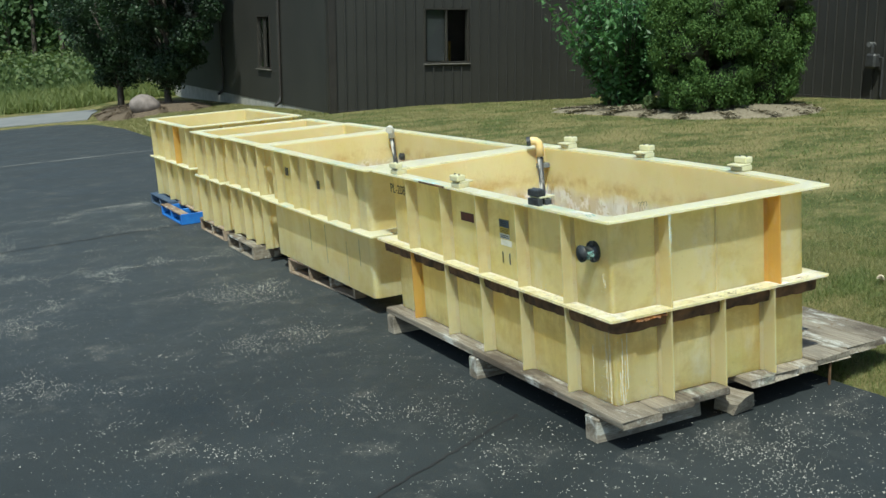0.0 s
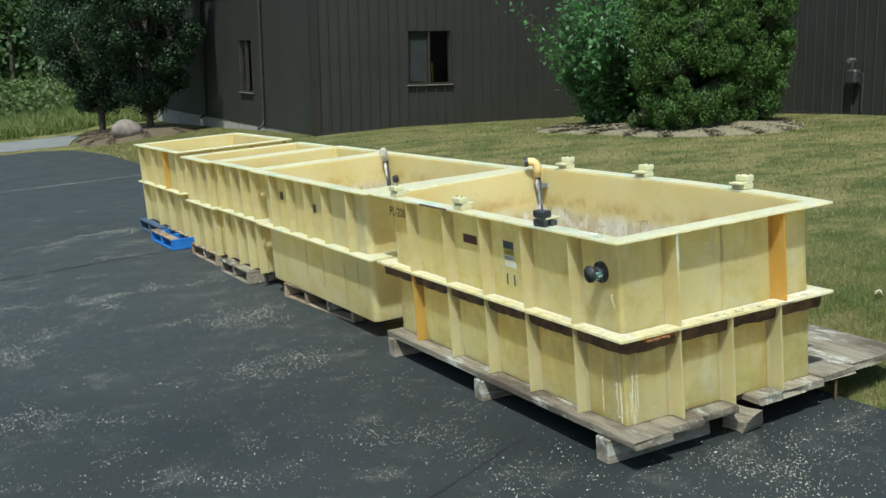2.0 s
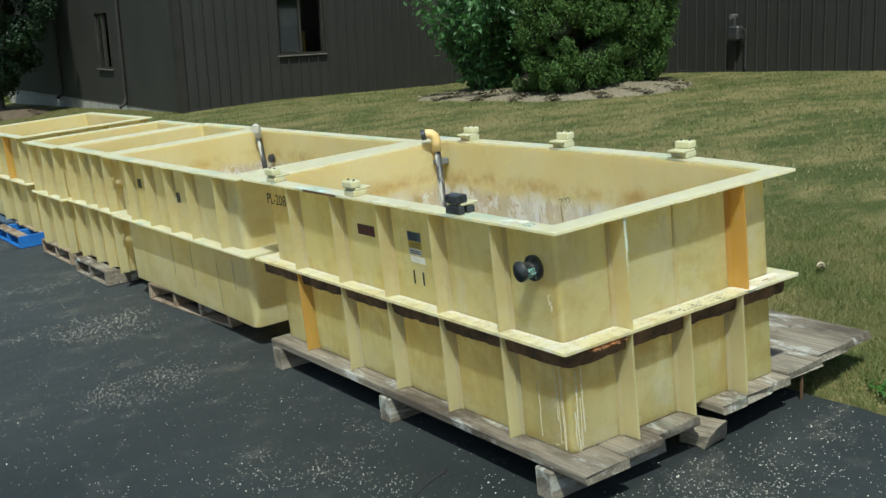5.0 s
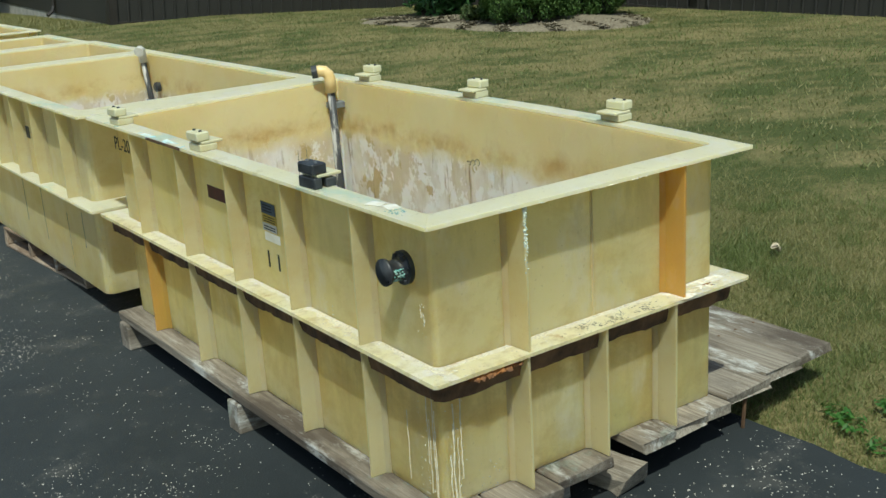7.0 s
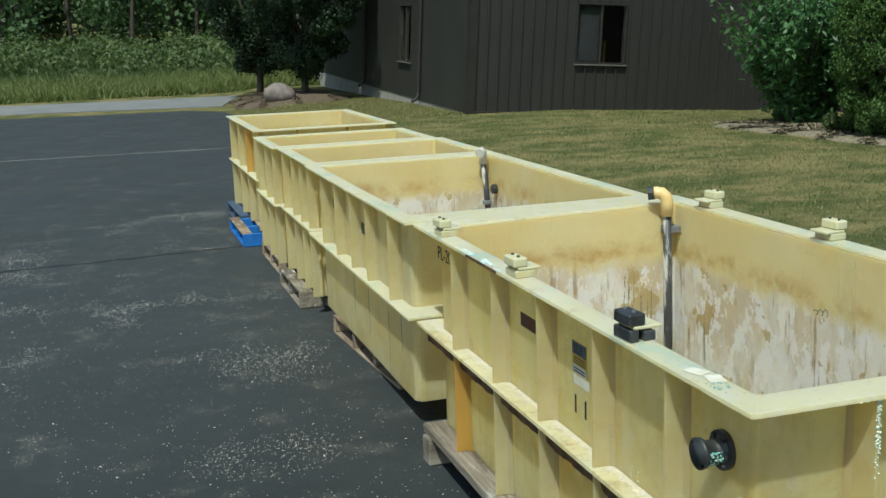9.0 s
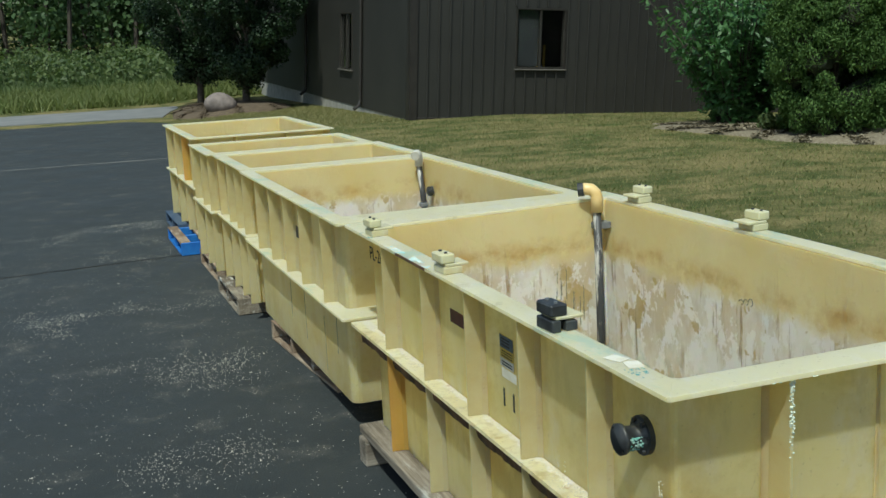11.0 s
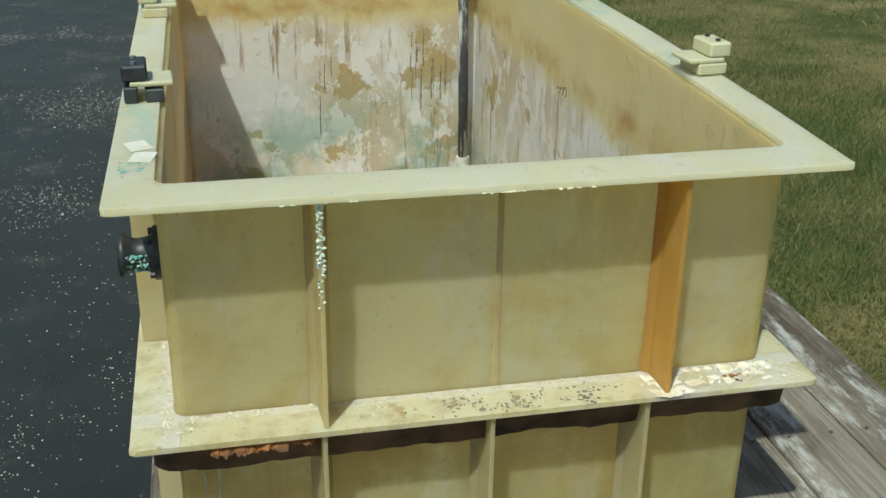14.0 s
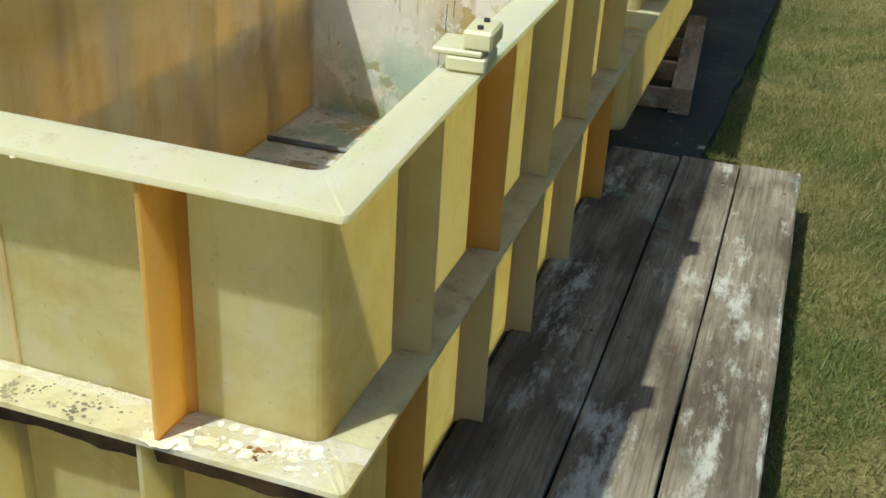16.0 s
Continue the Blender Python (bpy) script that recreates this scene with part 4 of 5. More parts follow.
pm = Mat("stained_pipe", 0.5)
pm.colour(pm.mix(pm.band(pm.noise(22, 5, 0.7, (1, 1, 0.15)), 0.5, 0.58), (0.045, 0.045, 0.048), (0.42, 0.40, 0.36)))
PIPE_STAINED = pm.m
standpipe("standpipe", [(1.258, 2.64, 0.25), (1.252, 2.635, 0.60), (1.238, 2.625, 1.125)], 0.021,
          [(0, 0, -0.02), (0, 0, 0.05), (-0.006, 0.004, 0.075), (-0.022, 0.014, 0.092), (-0.045, 0.028, 0.095), (-0.055, 0.034, 0.094)], PVC_CREAM,
          "grey stained standpipe with a cream elbow in the tank corner", (-0.03, 0.054, -0.025, 0.035, 0.765, 0.80))
bm = bmesh.new()
tube(bm, [(1.258, 2.64, 0.245), (1.26, 2.60, 0.218), (1.262, 2.45, 0.212), (1.264, 1.6, 0.212)], 0.016, 10)
thing("floor_pipe", bm, PVC_WHITE, "white plastic pipe lying along the tank floor", "pipe", smooth=True)
bm = bmesh.new()
tube(bm, [(0.115, 2.27, 0.199), (0.5, 2.285, 0.199), (1.235, 2.30, 0.199)], 0.011, 8)
thing("floor_pipe", bm, PVC_GREY, "thin dark pipe lying across the tank floor", "pipe", smooth=True)
standpipe("standpipe", [(1.295, 5.36, 0.62), (1.285, 5.36, 0.8), (1.262, 5.36, 1.09)], 0.021,
          [(0, 0, -0.02), (0, 0, 0.04), (-0.006, -0.008, 0.065), (-0.02, -0.022, 0.075), (-0.03, -0.036, 0.07)], PVC_WHITE,
          "grey stained standpipe with a white open elbow", (-0.04, 0.012, -0.03, 0.02, 0.15, 0.18))
bm = bmesh.new()
tube(bm, [(1.306, 5.22, 0.90), (1.276, 5.22, 0.90)], 0.035, 16)
tube(bm, [(1.276, 5.22, 0.90), (1.266, 5.22, 0.90)], 0.022, 16)
thing("wall_fitting", bm, PVC_BLACK, "black round pipe fitting on the tank lining", "pipe fitting")


def plate_on_side(name, y0, y1, z0, z1, material, label, x=0.0828, category="label"):
    return thing(name, boxed(x - 0.0015, x, y0, y1, z0, z1, 0.0004), material, label, category)


red = plate_on_side("nameplate", 1.512, 1.68, 0.922, 0.976, PLATE_RED, "maroon nameplate riveted on the tank side")


def sticker():
    g = group_of("warning_label", (0.0827, 1.088, 0.828), "weathered blue, yellow and white label on the tank side", "label")
    back = part("backing", boxed(-0.0012, 0, 0.0, 0.115, 0.05, 0.165, 0.0003), LABEL_YELLOW, g)
    part("header", boxed(-0.0024, -0.0013, 0.002, 0.113, 0.118, 0.163, 0.0003), LABEL_BLUE, back, "faded blue header")
    part("footer", boxed(-0.0024, -0.0013, 0.002, 0.113, 0.052, 0.082, 0.0003), PAPER, back, "white footer strip")
    part("tag", boxed(-0.0012, 0, -0.015, 0.105, 0.012, 0.046, 0.0003), PAPER, g, "torn white tag")
    bm = bmesh.new()
    for k in range(3):
        box(bm, -0.0033, -0.0025, 0.03, 0.10, 0.128 + 0.011 * k, 0.132 + 0.011 * k)
    for k in range(3):
        box(bm, -0.0023, -0.0013, 0.012, 0.10, 0.088 + 0.009 * k, 0.091 + 0.009 * k)
    for k in range(2):
        box(bm, -0.0033, -0.0025, 0.012, 0.10, 0.058 + 0.010 * k, 0.062 + 0.010 * k)
    part("print", bm, INK, back)
    return g


sticker()
for yy in (1.175, 1.095):
    plate_on_side("slot_mark", yy, yy + 0.012, 0.735, 0.80, INK, "short black upright mark on the tank side", category="mark")


def painted_text(word, size, place, turn, label):
    cu = bpy.data.curves.new("lettering", 'FONT')
    cu.body, cu.size, cu.extrude = word, size, 0.0006
    tmp = new("lettering_curve", cu)
    bpy.context.view_layer.update()
    me = bpy.data.meshes.new_from_object(tmp.evaluated_get(bpy.context.evaluated_depsgraph_get()))
    bpy.data.objects.remove(tmp)
    me.materials.clear()
    me.materials.append(INK)
    ob = tagged(new("lettering", me), label, "lettering")
    ob.matrix_world = Matrix.Translation(place) @ Euler((radians(90), 0, radians(turn))).to_matrix().to_4x4()
    return ob


painted_text("PL-2084", 0.088, (0.0822, 2.735, 0.985), -90, "black hand-marked tank number on the yellow side")
for x, y, a, mt, lab in ((0.05, 0.335, 20, PAPER, "torn white paper sticker on the rim"), (0.062, 0.265, -12, PAPER, "torn white paper scrap on the rim")):
    ob = thing("rim_sticker", boxed(-0.022, 0.022, -0.03, 0.03, 0, 0.001), mt, lab, "sticker")
    ob.matrix_world = pose(x, y, 1.1370, 0, 0, a)


# ---------------------------------------------------------------- crusts, drips and stains
CRUST_BRIGHT = simple("bright_white_crust", (0.82, 0.80, 0.72), (0.62, 0.54, 0.36), 0.8, 35, bump=0.6)
CRUST_PALE = simple("pale_teal_crust", (0.70, 0.73, 0.62), (0.55, 0.64, 0.52), 0.85, 30, bump=0.7)
RIM_SCALE = simple("rim_scale", (0.80, 0.82, 0.76), (0.42, 0.64, 0.60), 0.8, 14, bump=0.4)
GRIME = simple("flange_grime", (0.30, 0.27, 0.16), (0.14, 0.13, 0.10), 0.9, 18, bump=0.4)


def crust(cells, n, seed, z, r0, r1, flat, material, name, label, parent):
    rng = random.Random(seed)
    bm = bmesh.new()
    made = 0
    while made < n:
        x0, x1, y0, y1 = rng.choice(cells)
        x, y = rng.uniform(x0, x1), rng.uniform(y0, y1)
        if noise.noise((x * 22, y * 22, seed * 3.1)) + 0.6 * noise.noise((x * 60, y * 60, seed)) > rng.uniform(-0.1, 0.5):
            lump(bm, (x, y, z), rng.uniform(r0, r1) * rng.choice((0.6, 0.8, 1.0)), rng, flat)
            made += 1
    return tagged(part(name, bm, material, parent, label), kind="stuff")


crust([(0.055, 0.081, 0.12, 0.42), (0.03, 0.081, 0.47, 0.88), (0.02, 0.081, 0.50, 0.74), (0.0, 0.06, 0.55, 0.7)], 420, 1, 0.6525, 0.001, 0.0045, 0.30, CRUST, "deposit", "white granular deposit on the flange", piece(T1, "middle_flange"))
crust([(0.09, 0.36, 0.085, 0.108), (0.30, 0.50, 0.04, 0.108), (0.06, 0.12, 0.05, 0.12)], 420, 2, 0.6525, 0.001, 0.004, 0.35, CRUST, "deposit", "white granular deposit on the flange", piece(T1, "middle_flange"))
crust([(1.05, 1.37, 0.03, 0.10), (1.03, 1.20, 0.01, 0.06), (1.20, 1.36, 0.05, 0.09)], 260, 3, 0.6522, 0.001, 0.0045, 0.2, CRUST_BRIGHT, "deposit", "smeared white deposit on the flange", piece(T1, "middle_flange"))
crust([(1.22, 1.28, 0.03, 0.06)], 10, 8, 0.6525, 0.003, 0.007, 0.2, RUST_FOAM, "deposit", "rust spot on the flange", piece(T1, "middle_flange"))
crust([(0.50, 1.05, 0.095, 0.109)], 260, 4, 0.6525, 0.0008, 0.0028, 0.4, CRUST, "deposit", "pale deposit along the joint", piece(T1, "middle_flange"))
crust([(0.62, 0.92, 0.02, 0.09)], 120, 9, 0.6521, 0.001, 0.004, 0.05, GRIME, "deposit", "grey-brown grime on the flange", piece(T1, "middle_flange"))
crust([(0.12, 0.36, 0.012, 0.05)], 90, 5, 0.622, 0.008, 0.02, 0.7, RUST_FOAM, "deposit", "rusty crumbling foam under the flange", piece(T1, "middle_flange"))
crust([(0.02, 0.081, 1.4, 2.45)], 150, 6, 0.653, 0.0015, 0.0045, 0.35, CRUST, "deposit", "scattered white deposit on the flange", piece(T1, "middle_flange"))

crust([(0.004, 0.05, 1.70, 2.10), (0.0, 0.03, 1.62, 2.2)], 190, 12, 1.1362, 0.003, 0.010, 0.05, RIM_SCALE, "deposit", "white and teal scale smeared on the rim", piece(T1, "rim"))
crust([(0.0, 0.03, 2.35, 2.6), (0.02, 0.07, 0.16, 0.24)], 60, 13, 1.1362, 0.002, 0.006, 0.05, TEAL, "deposit", "thin teal stain on the rim", piece(T1, "rim"))
crust([(1.05, 1.37, 0.03, 0.10), (1.04, 1.13, 0.005, 0.06)], 150, 14, 0.6522, 0.006, 0.014, 0.07, CRUST_BRIGHT, "deposit", "flaking white sheet of scale on the flange", piece(T1, "middle_flange"))

crust([(0.66, 0.90, -0.004, 0.004)], 70, 15, 1.1235, 0.002, 0.006, 0.5, CRUST, "deposit", "chipped flakes along the rim edge", piece(T1, "rim"))
crust([(0.30, 0.45, -0.002, 0.004)], 22, 16, 1.1235, 0.002, 0.005, 0.5, CRUST_PALE, "deposit", "pale teal crumbs under the rim edge", piece(T1, "rim"))
crust([(0.52, 0.98, 0.006, 0.075)], 120, 17, 0.6523, 0.0015, 0.006, 0.05, GRIME, "deposit", "dark greenish grime smeared on the flange", piece(T1, "middle_flange"))


def spatter(n, face, u0, u1, z0, z1, seed):
    """Dried white splashes on an upright face, gathered in runs."""
    rng = random.Random(seed)
    bm = bmesh.new()
    runs = [rng.uniform(u0, u1) for _ in range(7)]
    for _ in range(n):
        u = rng.choice(runs) + rng.gauss(0, 0.004)
        z = z0 + (z1 - z0) * rng.random() ** 1.7
        at = (face[1], u, z) if face[0] == "x" else (u, face[1], z)
        lump(bm, at, rng.uniform(0.0008, 0.0026), rng)
    tagged(part("deposit", bm, CRUST, T1, "dried white splashes"), kind="stuff")


spatter(80, ("x", 0.0828), 0.13, 0.24, 0.19, 0.56, 41)
spatter(90, ("y", 0.1098), 0.10, 0.17, 0.18, 0.56, 42)
spatter(24, ("y", 0.1098), 0.22, 0.32, 0.18, 0.28, 43)
spatter(12, ("x", 0.0828), 0.15, 0.21, 0.74, 0.85, 44)
spatter(26, ("x", 0.0828), 0.5, 1.3, 0.66, 0.70, 45)


def rib_scab():
    rng = random.Random(7)
    bm = bmesh.new()
    for _ in range(150):
        lump(bm, (0.37 + rng.uniform(-0.006, 0.006), 0.013 + rng.uniform(-0.002, 0.002), 1.12 - abs(rng.gauss(0, 0.08))), rng.uniform(0.0018, 0.0042), rng)
    tagged(part("deposit", bm, CRUST_PALE, T1, "pale teal scab down the rib edge"), kind="stuff")


rib_scab()


part("stain", boxed(-0.0022, 0.004, 1.72, 2.08, 1.1225, 1.1345, 0.0), DARK_BAND, T1, "burnt dark rim edge")


def drips(items, face, material, parent, name="drip", label="dried white drip"):
    rng = random.Random(9)
    for u, z0, z1, w in items:
        bm = bmesh.new()
        n = 13
        drift = 0.0
        for side in (0,):
            prev = None
            for k in range(n):
                z = z1 + (z0 - z1) * k / (n - 1)
                ww = w * rng.uniform(0.35, 1.0) * (1.0 if k < n - 2 else 1.3)
                drift += rng.uniform(-0.5, 0.5) * w
                du = drift
                row = [(u + du - ww, 0.0), (u + du, 0.0022), (u + du + ww, 0.0)]
                vs = [bm.verts.new((a, face[1] - d, z) if face[0] == "y" else (face[1] - d, a, z)) for a, d in row]
                if prev:
                    for i in (0, 1):
                        bm.faces.new((prev[i], prev[i + 1], vs[i + 1], vs[i]) if face[0] == "y" else (prev[i + 1], prev[i], vs[i], vs[i + 1]))
                prev = vs
        part(name, bm, material, parent, label)


drips([(0.145, 0.18, 0.50, 0.003), (0.155, 0.18, 0.56, 0.004), (0.175, 0.2, 0.46, 0.003), (0.185, 0.30, 0.57, 0.003), (0.30, 0.2, 0.45, 0.003)], ("x", 0.0832), CRUST, T1)
drips([(0.13, 0.17, 0.52, 0.006), (0.145, 0.19, 0.40, 0.004), (0.16, 0.25, 0.55, 0.004), (0.115, 0.20, 0.35, 0.005)], ("y", 0.1102), CRUST, T1)
drips([(0.165, 0.775, 0.815, 0.005), (0.18, 0.80, 0.84, 0.004)], ("x", 0.0832), CRUST, T1)
drips([(0.72, 0.18, 0.5, 0.004), (1.18, 0.25, 0.57, 0.004), (1.55, 0.3, 0.58, 0.003), (0.45, 0.35, 0.55, 0.005)], ("x", 0.0832), GRIME, T2, "drip", "dark run down the side")
part("dark_tag", boxed(0.079, 0.0825, 1.20, 1.27, 0.86, 0.93, 0.001), PVC_BLACK, T2, "small dark plate")
part("dark_tag", boxed(0.079, 0.0825, 1.98, 2.06, 0.90, 0.97, 0.001), PVC_BLACK, T2, "small dark plate")
part("red_tag", boxed(0.079, 0.0825, 0.18, 0.28, 0.86, 0.93, 0.001), PLATE_RED, T3, "small maroon plate")
part("red_tag", boxed(0.079, 0.0825, 0.2, 0.28, 0.88, 0.95, 0.001), PLATE_RED, T4, "small maroon plate")



def scratches():
    rng = random.Random(31)
    for _ in range(16):
        x = rng.uniform(1.02, 1.20) if rng.random() < 0.65 else rng.uniform(0.6, 1.1)
        z1 = rng.uniform(0.55, 0.82)
        drips([(x, z1 - rng.uniform(0.05, 0.18), z1, rng.uniform(0.002, 0.004))], ("y", 2.6836), GRIME, T1, "scratch", "dark scrape in the lining")


scratches()
bm = bmesh.new()
for k in range(3):
    c = (1.3115, 1.54 - 0.032 * k, 0.868 + 0.005 * k)
    tube(bm, [(c[0], c[1] + 0.012 * math.cos(a) - 0.0015 * a, c[2] + (0.009 + 0.003 * k) * math.sin(a)) for a in [i * 0.55 for i in range(10)]], 0.0015, 5)
thing("scrawl", bm, GRIME, "looping dark scrawl rubbed on the white lining", "mark")
YARD_THINGS = ("fiberglass_tank", "wooden_skid", "wood_block", "pallet", "rim_clamp", "outlet_pipe", "standpipe", "floor_pipe", "wall_fitting", "nameplate", "warning_label", "slot_mark", "lettering", "rim_sticker", "scrawl")
on_slope(*[o for o in scene.objects if o.parent is None and o.name.split(".")[0] in YARD_THINGS])


# ---------------------------------------------------------------- plants
def leaf_mesh(name, centres, sizes, material, rng, long=1.8, up=0.0, normals=None, jitter=0.6):
    """Many small folded leaves, each its own island."""
    n = len(centres)
    c = np.asarray(centres, float)
    d = rng.normal(size=(n, 3))
    d[:, 2] += up
    d /= np.linalg.norm(d, axis=1)[:, None]
    if normals is not None:
        nn = np.asarray(normals, float) + rng.normal(size=(n, 3)) * jitter
    else:
        nn = rng.normal(size=(n, 3))
    nn /= np.linalg.norm(nn, axis=1)[:, None] + 1e-9
    d = d - nn * (d * nn).sum(1)[:, None]
    d /= np.linalg.norm(d, axis=1)[:, None] + 1e-9
    s = np.cross(nn, d)
    z = np.asarray(sizes, float)[:, None]
    v = np.empty((n, 4, 3))
    v[:, 0], v[:, 2] = c - d * z * long * 0.5, c + d * z * long * 0.5
    v[:, 1], v[:, 3] = c + s * z * 0.5 + nn * z * 0.12, c - s * z * 0.5 + nn * z * 0.12
    return quads(name, v.reshape(-1, 3), n, 4, material)


def quads(name, verts, n, k, material):
    me = bpy.data.meshes.new(name)
    me.vertices.add(n * k)
    me.vertices.foreach_set("co", verts.astype(np.float32).ravel())
    me.loops.add(n * k)
    me.loops.foreach_set("vertex_index", np.arange(n * k, dtype=np.int32))
    me.polygons.add(n)
    me.polygons.foreach_set("loop_start", np.arange(0, n * k, k, dtype=np.int32))
    me.update(calc_edges=True)
    me.materials.append(material)
    return me


def clumped(rng, n, clumps, spread):
    """Points on the outer shell of clumps (centre, radius), with their outward normals."""
    idx = rng.integers(0, len(clumps), n)
    cc = np.array([c for c, r in clumps])[idx]
    rr = np.array([r for c, r in clumps])[idx]
    d = rng.normal(size=(n, 3))
    d /= np.linalg.norm(d, axis=1)[:, None]
    k = rng.uniform(1 - spread, 1.05, n)
    return cc + d * (rr * k)[:, None], d


def pear_tree(x, y, zb, height, radius, seed):
    rng = np.random.default_rng(seed)
    g = group_of("tree", (x, y, zb), "dark leafy pear tree with a dense teardrop crown in mulch", "tree", "trees beside the building")
    bm = bmesh.new()
    tube(bm, [(0, 0, -0.1), (0.01, 0, 0.3), (0, 0.02, 1.0), (0.05, 0, 2.2), (0.0, 0.05, height * 0.8)], [0.15, 0.11, 0.10, 0.08, 0.02], 9)
    part("trunk", bm, BARK, g, smooth=True)
    bm = bmesh.new()
    clumps = []
    for k in range(130):
        h = rng.uniform(0.0, 1.0)
        prof = radius * min(1.0, 0.20 + h * 2.3) * (1.0 if h < 0.5 else 1.0 - (h - 0.5) * 1.3)
        a, q = rng.uniform(0, 6.28), math.sqrt(rng.uniform(0.15, 1.0))
        p = np.array((prof * q * math.cos(a), prof * q * math.sin(a), 0.95 + h * (height - 1.15)))
        clumps.append((p, rng.uniform(0.28, 0.5)))
        if k % 3 == 0:
            tube(bm, [(0, 0, max(0.4, p[2] - 0.9 * q * prof - 0.2)), tuple(p * np.array((0.5, 0.5, 1)) - np.array((0, 0, 0.25))), tuple(p)], [0.04, 0.025, 0.008], 5)
    tagged(part("limb", bm, BARK, g), kind="stuff")
    pts, nrm = clumped(rng, 80000, clumps, 0.5)
    crown = new("crown", leaf_mesh("crown", pts, rng.uniform(0.035, 0.07, len(pts)), LEAF_DARK, rng, 1.6, 0, nrm))
    crown.parent = g
    return g


pear_tree(3.75, 33.3, ground_height(3.75, 33.3), 7.6, 2.15, 1)
pear_tree(4.55, 29.9, ground_height(4.55, 29.9), 7.8, 2.05, 2)


def vase_shrub(x, y, zb, seed):
    rng = np.random.default_rng(seed)
    g = group_of("shrub", (x, y, zb), "broad leafy green shrub with arching stems in mulch", "shrub")
    bm = bmesh.new()
    centres, normals, sizes = [], [], []
    for k in range(170):
        a, lean = rng.uniform(0, 6.28), rng.uniform(0.05, 0.62)
        ln = rng.uniform(1.3, 3.4)
        b0 = np.array((0.35 * math.cos(a), 0.35 * math.sin(a), 0.0))
        path = []
        for s in np.linspace(0, 1, 7):
            out = lean * ln * s ** 1.3
            path.append(b0 + np.array((math.cos(a) * out, math.sin(a) * out, ln * s * (1 - 0.28 * lean * s))))
        tube(bm, [tuple(p) for p in path], [0.014 * (1 - 0.8 * i / 6) + 0.002 for i in range(7)], 4, False)
        for _ in range(62):
            s = rng.uniform(0.12, 1.0)
            i = min(int(s * 6), 5)
            p = path[i] + (path[i + 1] - path[i]) * (s * 6 - i)
            centres.append(p + rng.normal(size=3) * 0.10)
            normals.append(np.array((math.cos(a) * 0.5, math.sin(a) * 0.5, 0.9)))
            sizes.append(rng.uniform(0.045, 0.085))
    tagged(part("stem", bm, BARK, g), kind="stuff")
    crown = new("foliage", leaf_mesh("foliage", centres, sizes, LEAF_SHRUB, rng, 2.6, -0.2, normals, 0.7))
    crown.parent = g
    bm = bmesh.new()
    tube(bm, [(0.9, -1.0, 0.5), (0.55, -1.05, 1.6), (0.15, -1.0, 2.2), (-0.5, -0.95, 2.75)], [0.03, 0.026, 0.02, 0.012], 7)
    part("dead_branch", bm, BARK_PALE, g, "bare pale dead branch")
    return g


def cedar(x, y, zb, height, radius, seed):
    rng = np.random.default_rng(seed)
    g = group_of("cedar_shrub", (x, y, zb), "dense green cedar shrub, rounded and full to the ground", "shrub", "cedars by the wall")
    bm = bmesh.new()
    tube(bm, [(0, 0, -0.05), (0.02, 0, 0.5), (0, 0, height * 0.85)], [0.10, 0.08, 0.02], 8)
    part("trunk", bm, BARK, g)
    clumps = []
    for k in range(420):
        h = rng.uniform(0.0, 1.0) ** 0.9
        prof = radius * (0.72 + 0.34 * math.sin(min(h * 2.4, 1.0) * 1.57)) * (1.0 if h < 0.62 else max(0.08, 1.0 - ((h - 0.62) / 0.38) ** 1.6 * 0.95))
        a = rng.uniform(0, 6.28)
        q = rng.uniform(0.72, 1.0)
        clumps.append((np.array((prof * q * math.cos(a), prof * q * math.sin(a), 0.22 + h * (height - 0.3))), rng.uniform(0.13, 0.27)))
    pts, nrm = clumped(rng, 150000, clumps, 0.5)
    crown = new("foliage", leaf_mesh("foliage", pts, rng.uniform(0.014, 0.030, len(pts)), LEAF_CEDAR, rng, 2.6, 1.6, nrm, 0.8))
    crown.parent = g
    # added dark balls stand in for the shaded depth behind the sprays
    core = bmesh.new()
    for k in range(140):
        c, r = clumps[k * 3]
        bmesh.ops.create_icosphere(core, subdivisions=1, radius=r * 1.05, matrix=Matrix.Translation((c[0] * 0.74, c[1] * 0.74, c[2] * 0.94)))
    part("inner_growth", core, CEDAR_CORE, g, "dark filler balls for the shaded inside of the foliage")
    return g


# near-black green: the shade inside the cedars, put into the colour
CEDAR_CORE = simple("cedar_inner_shade", (0.012, 0.020, 0.007), (0.03, 0.035, 0.015), 0.9, 8, bump=0.8)
vase_shrub(11.1, 15.3, ground_height(11.1, 15.3), 5)
cedar(10.85, 12.5, ground_height(10.85, 12.5), 4.1, 0.95, 7)
cedar(12.2, 12.55, ground_height(12.2, 12.55), 4.4, 0.92, 8)


def low_shrub(x, y, zb, r, seed):
    rng = np.random.default_rng(seed)
    g = group_of("low_shrub", (x, y, zb), "small round yellowish-green shrub in the mulch", "shrub")
    bm = bmesh.new()
    for k in range(9):
        a = k * 0.7
        tube(bm, [(0, 0, -0.02), (r * 0.6 * math.cos(a), r * 0.6 * math.sin(a), r * 0.9)], [0.008, 0.003], 4)
    tagged(part("stem", bm, BARK, g), kind="stuff")
    clumps = [(np.array((rng.uniform(-r, r) * 0.6, rng.uniform(-r, r) * 0.6, r * rng.uniform(0.3, 1.0))), r * 0.35) for _ in range(22)]
    pts, nrm = clumped(rng, 1800, clumps, 0.6)
    f = new("foliage", leaf_mesh("foliage", pts, rng.uniform(0.02, 0.035, len(pts)), LEAF_BRUSH, rng, 2.2, 0.8, nrm))
    f.parent = g


low_shrub(10.35, 13.3, ground_height(10.35, 13.3) + 0.04, 0.30, 3)


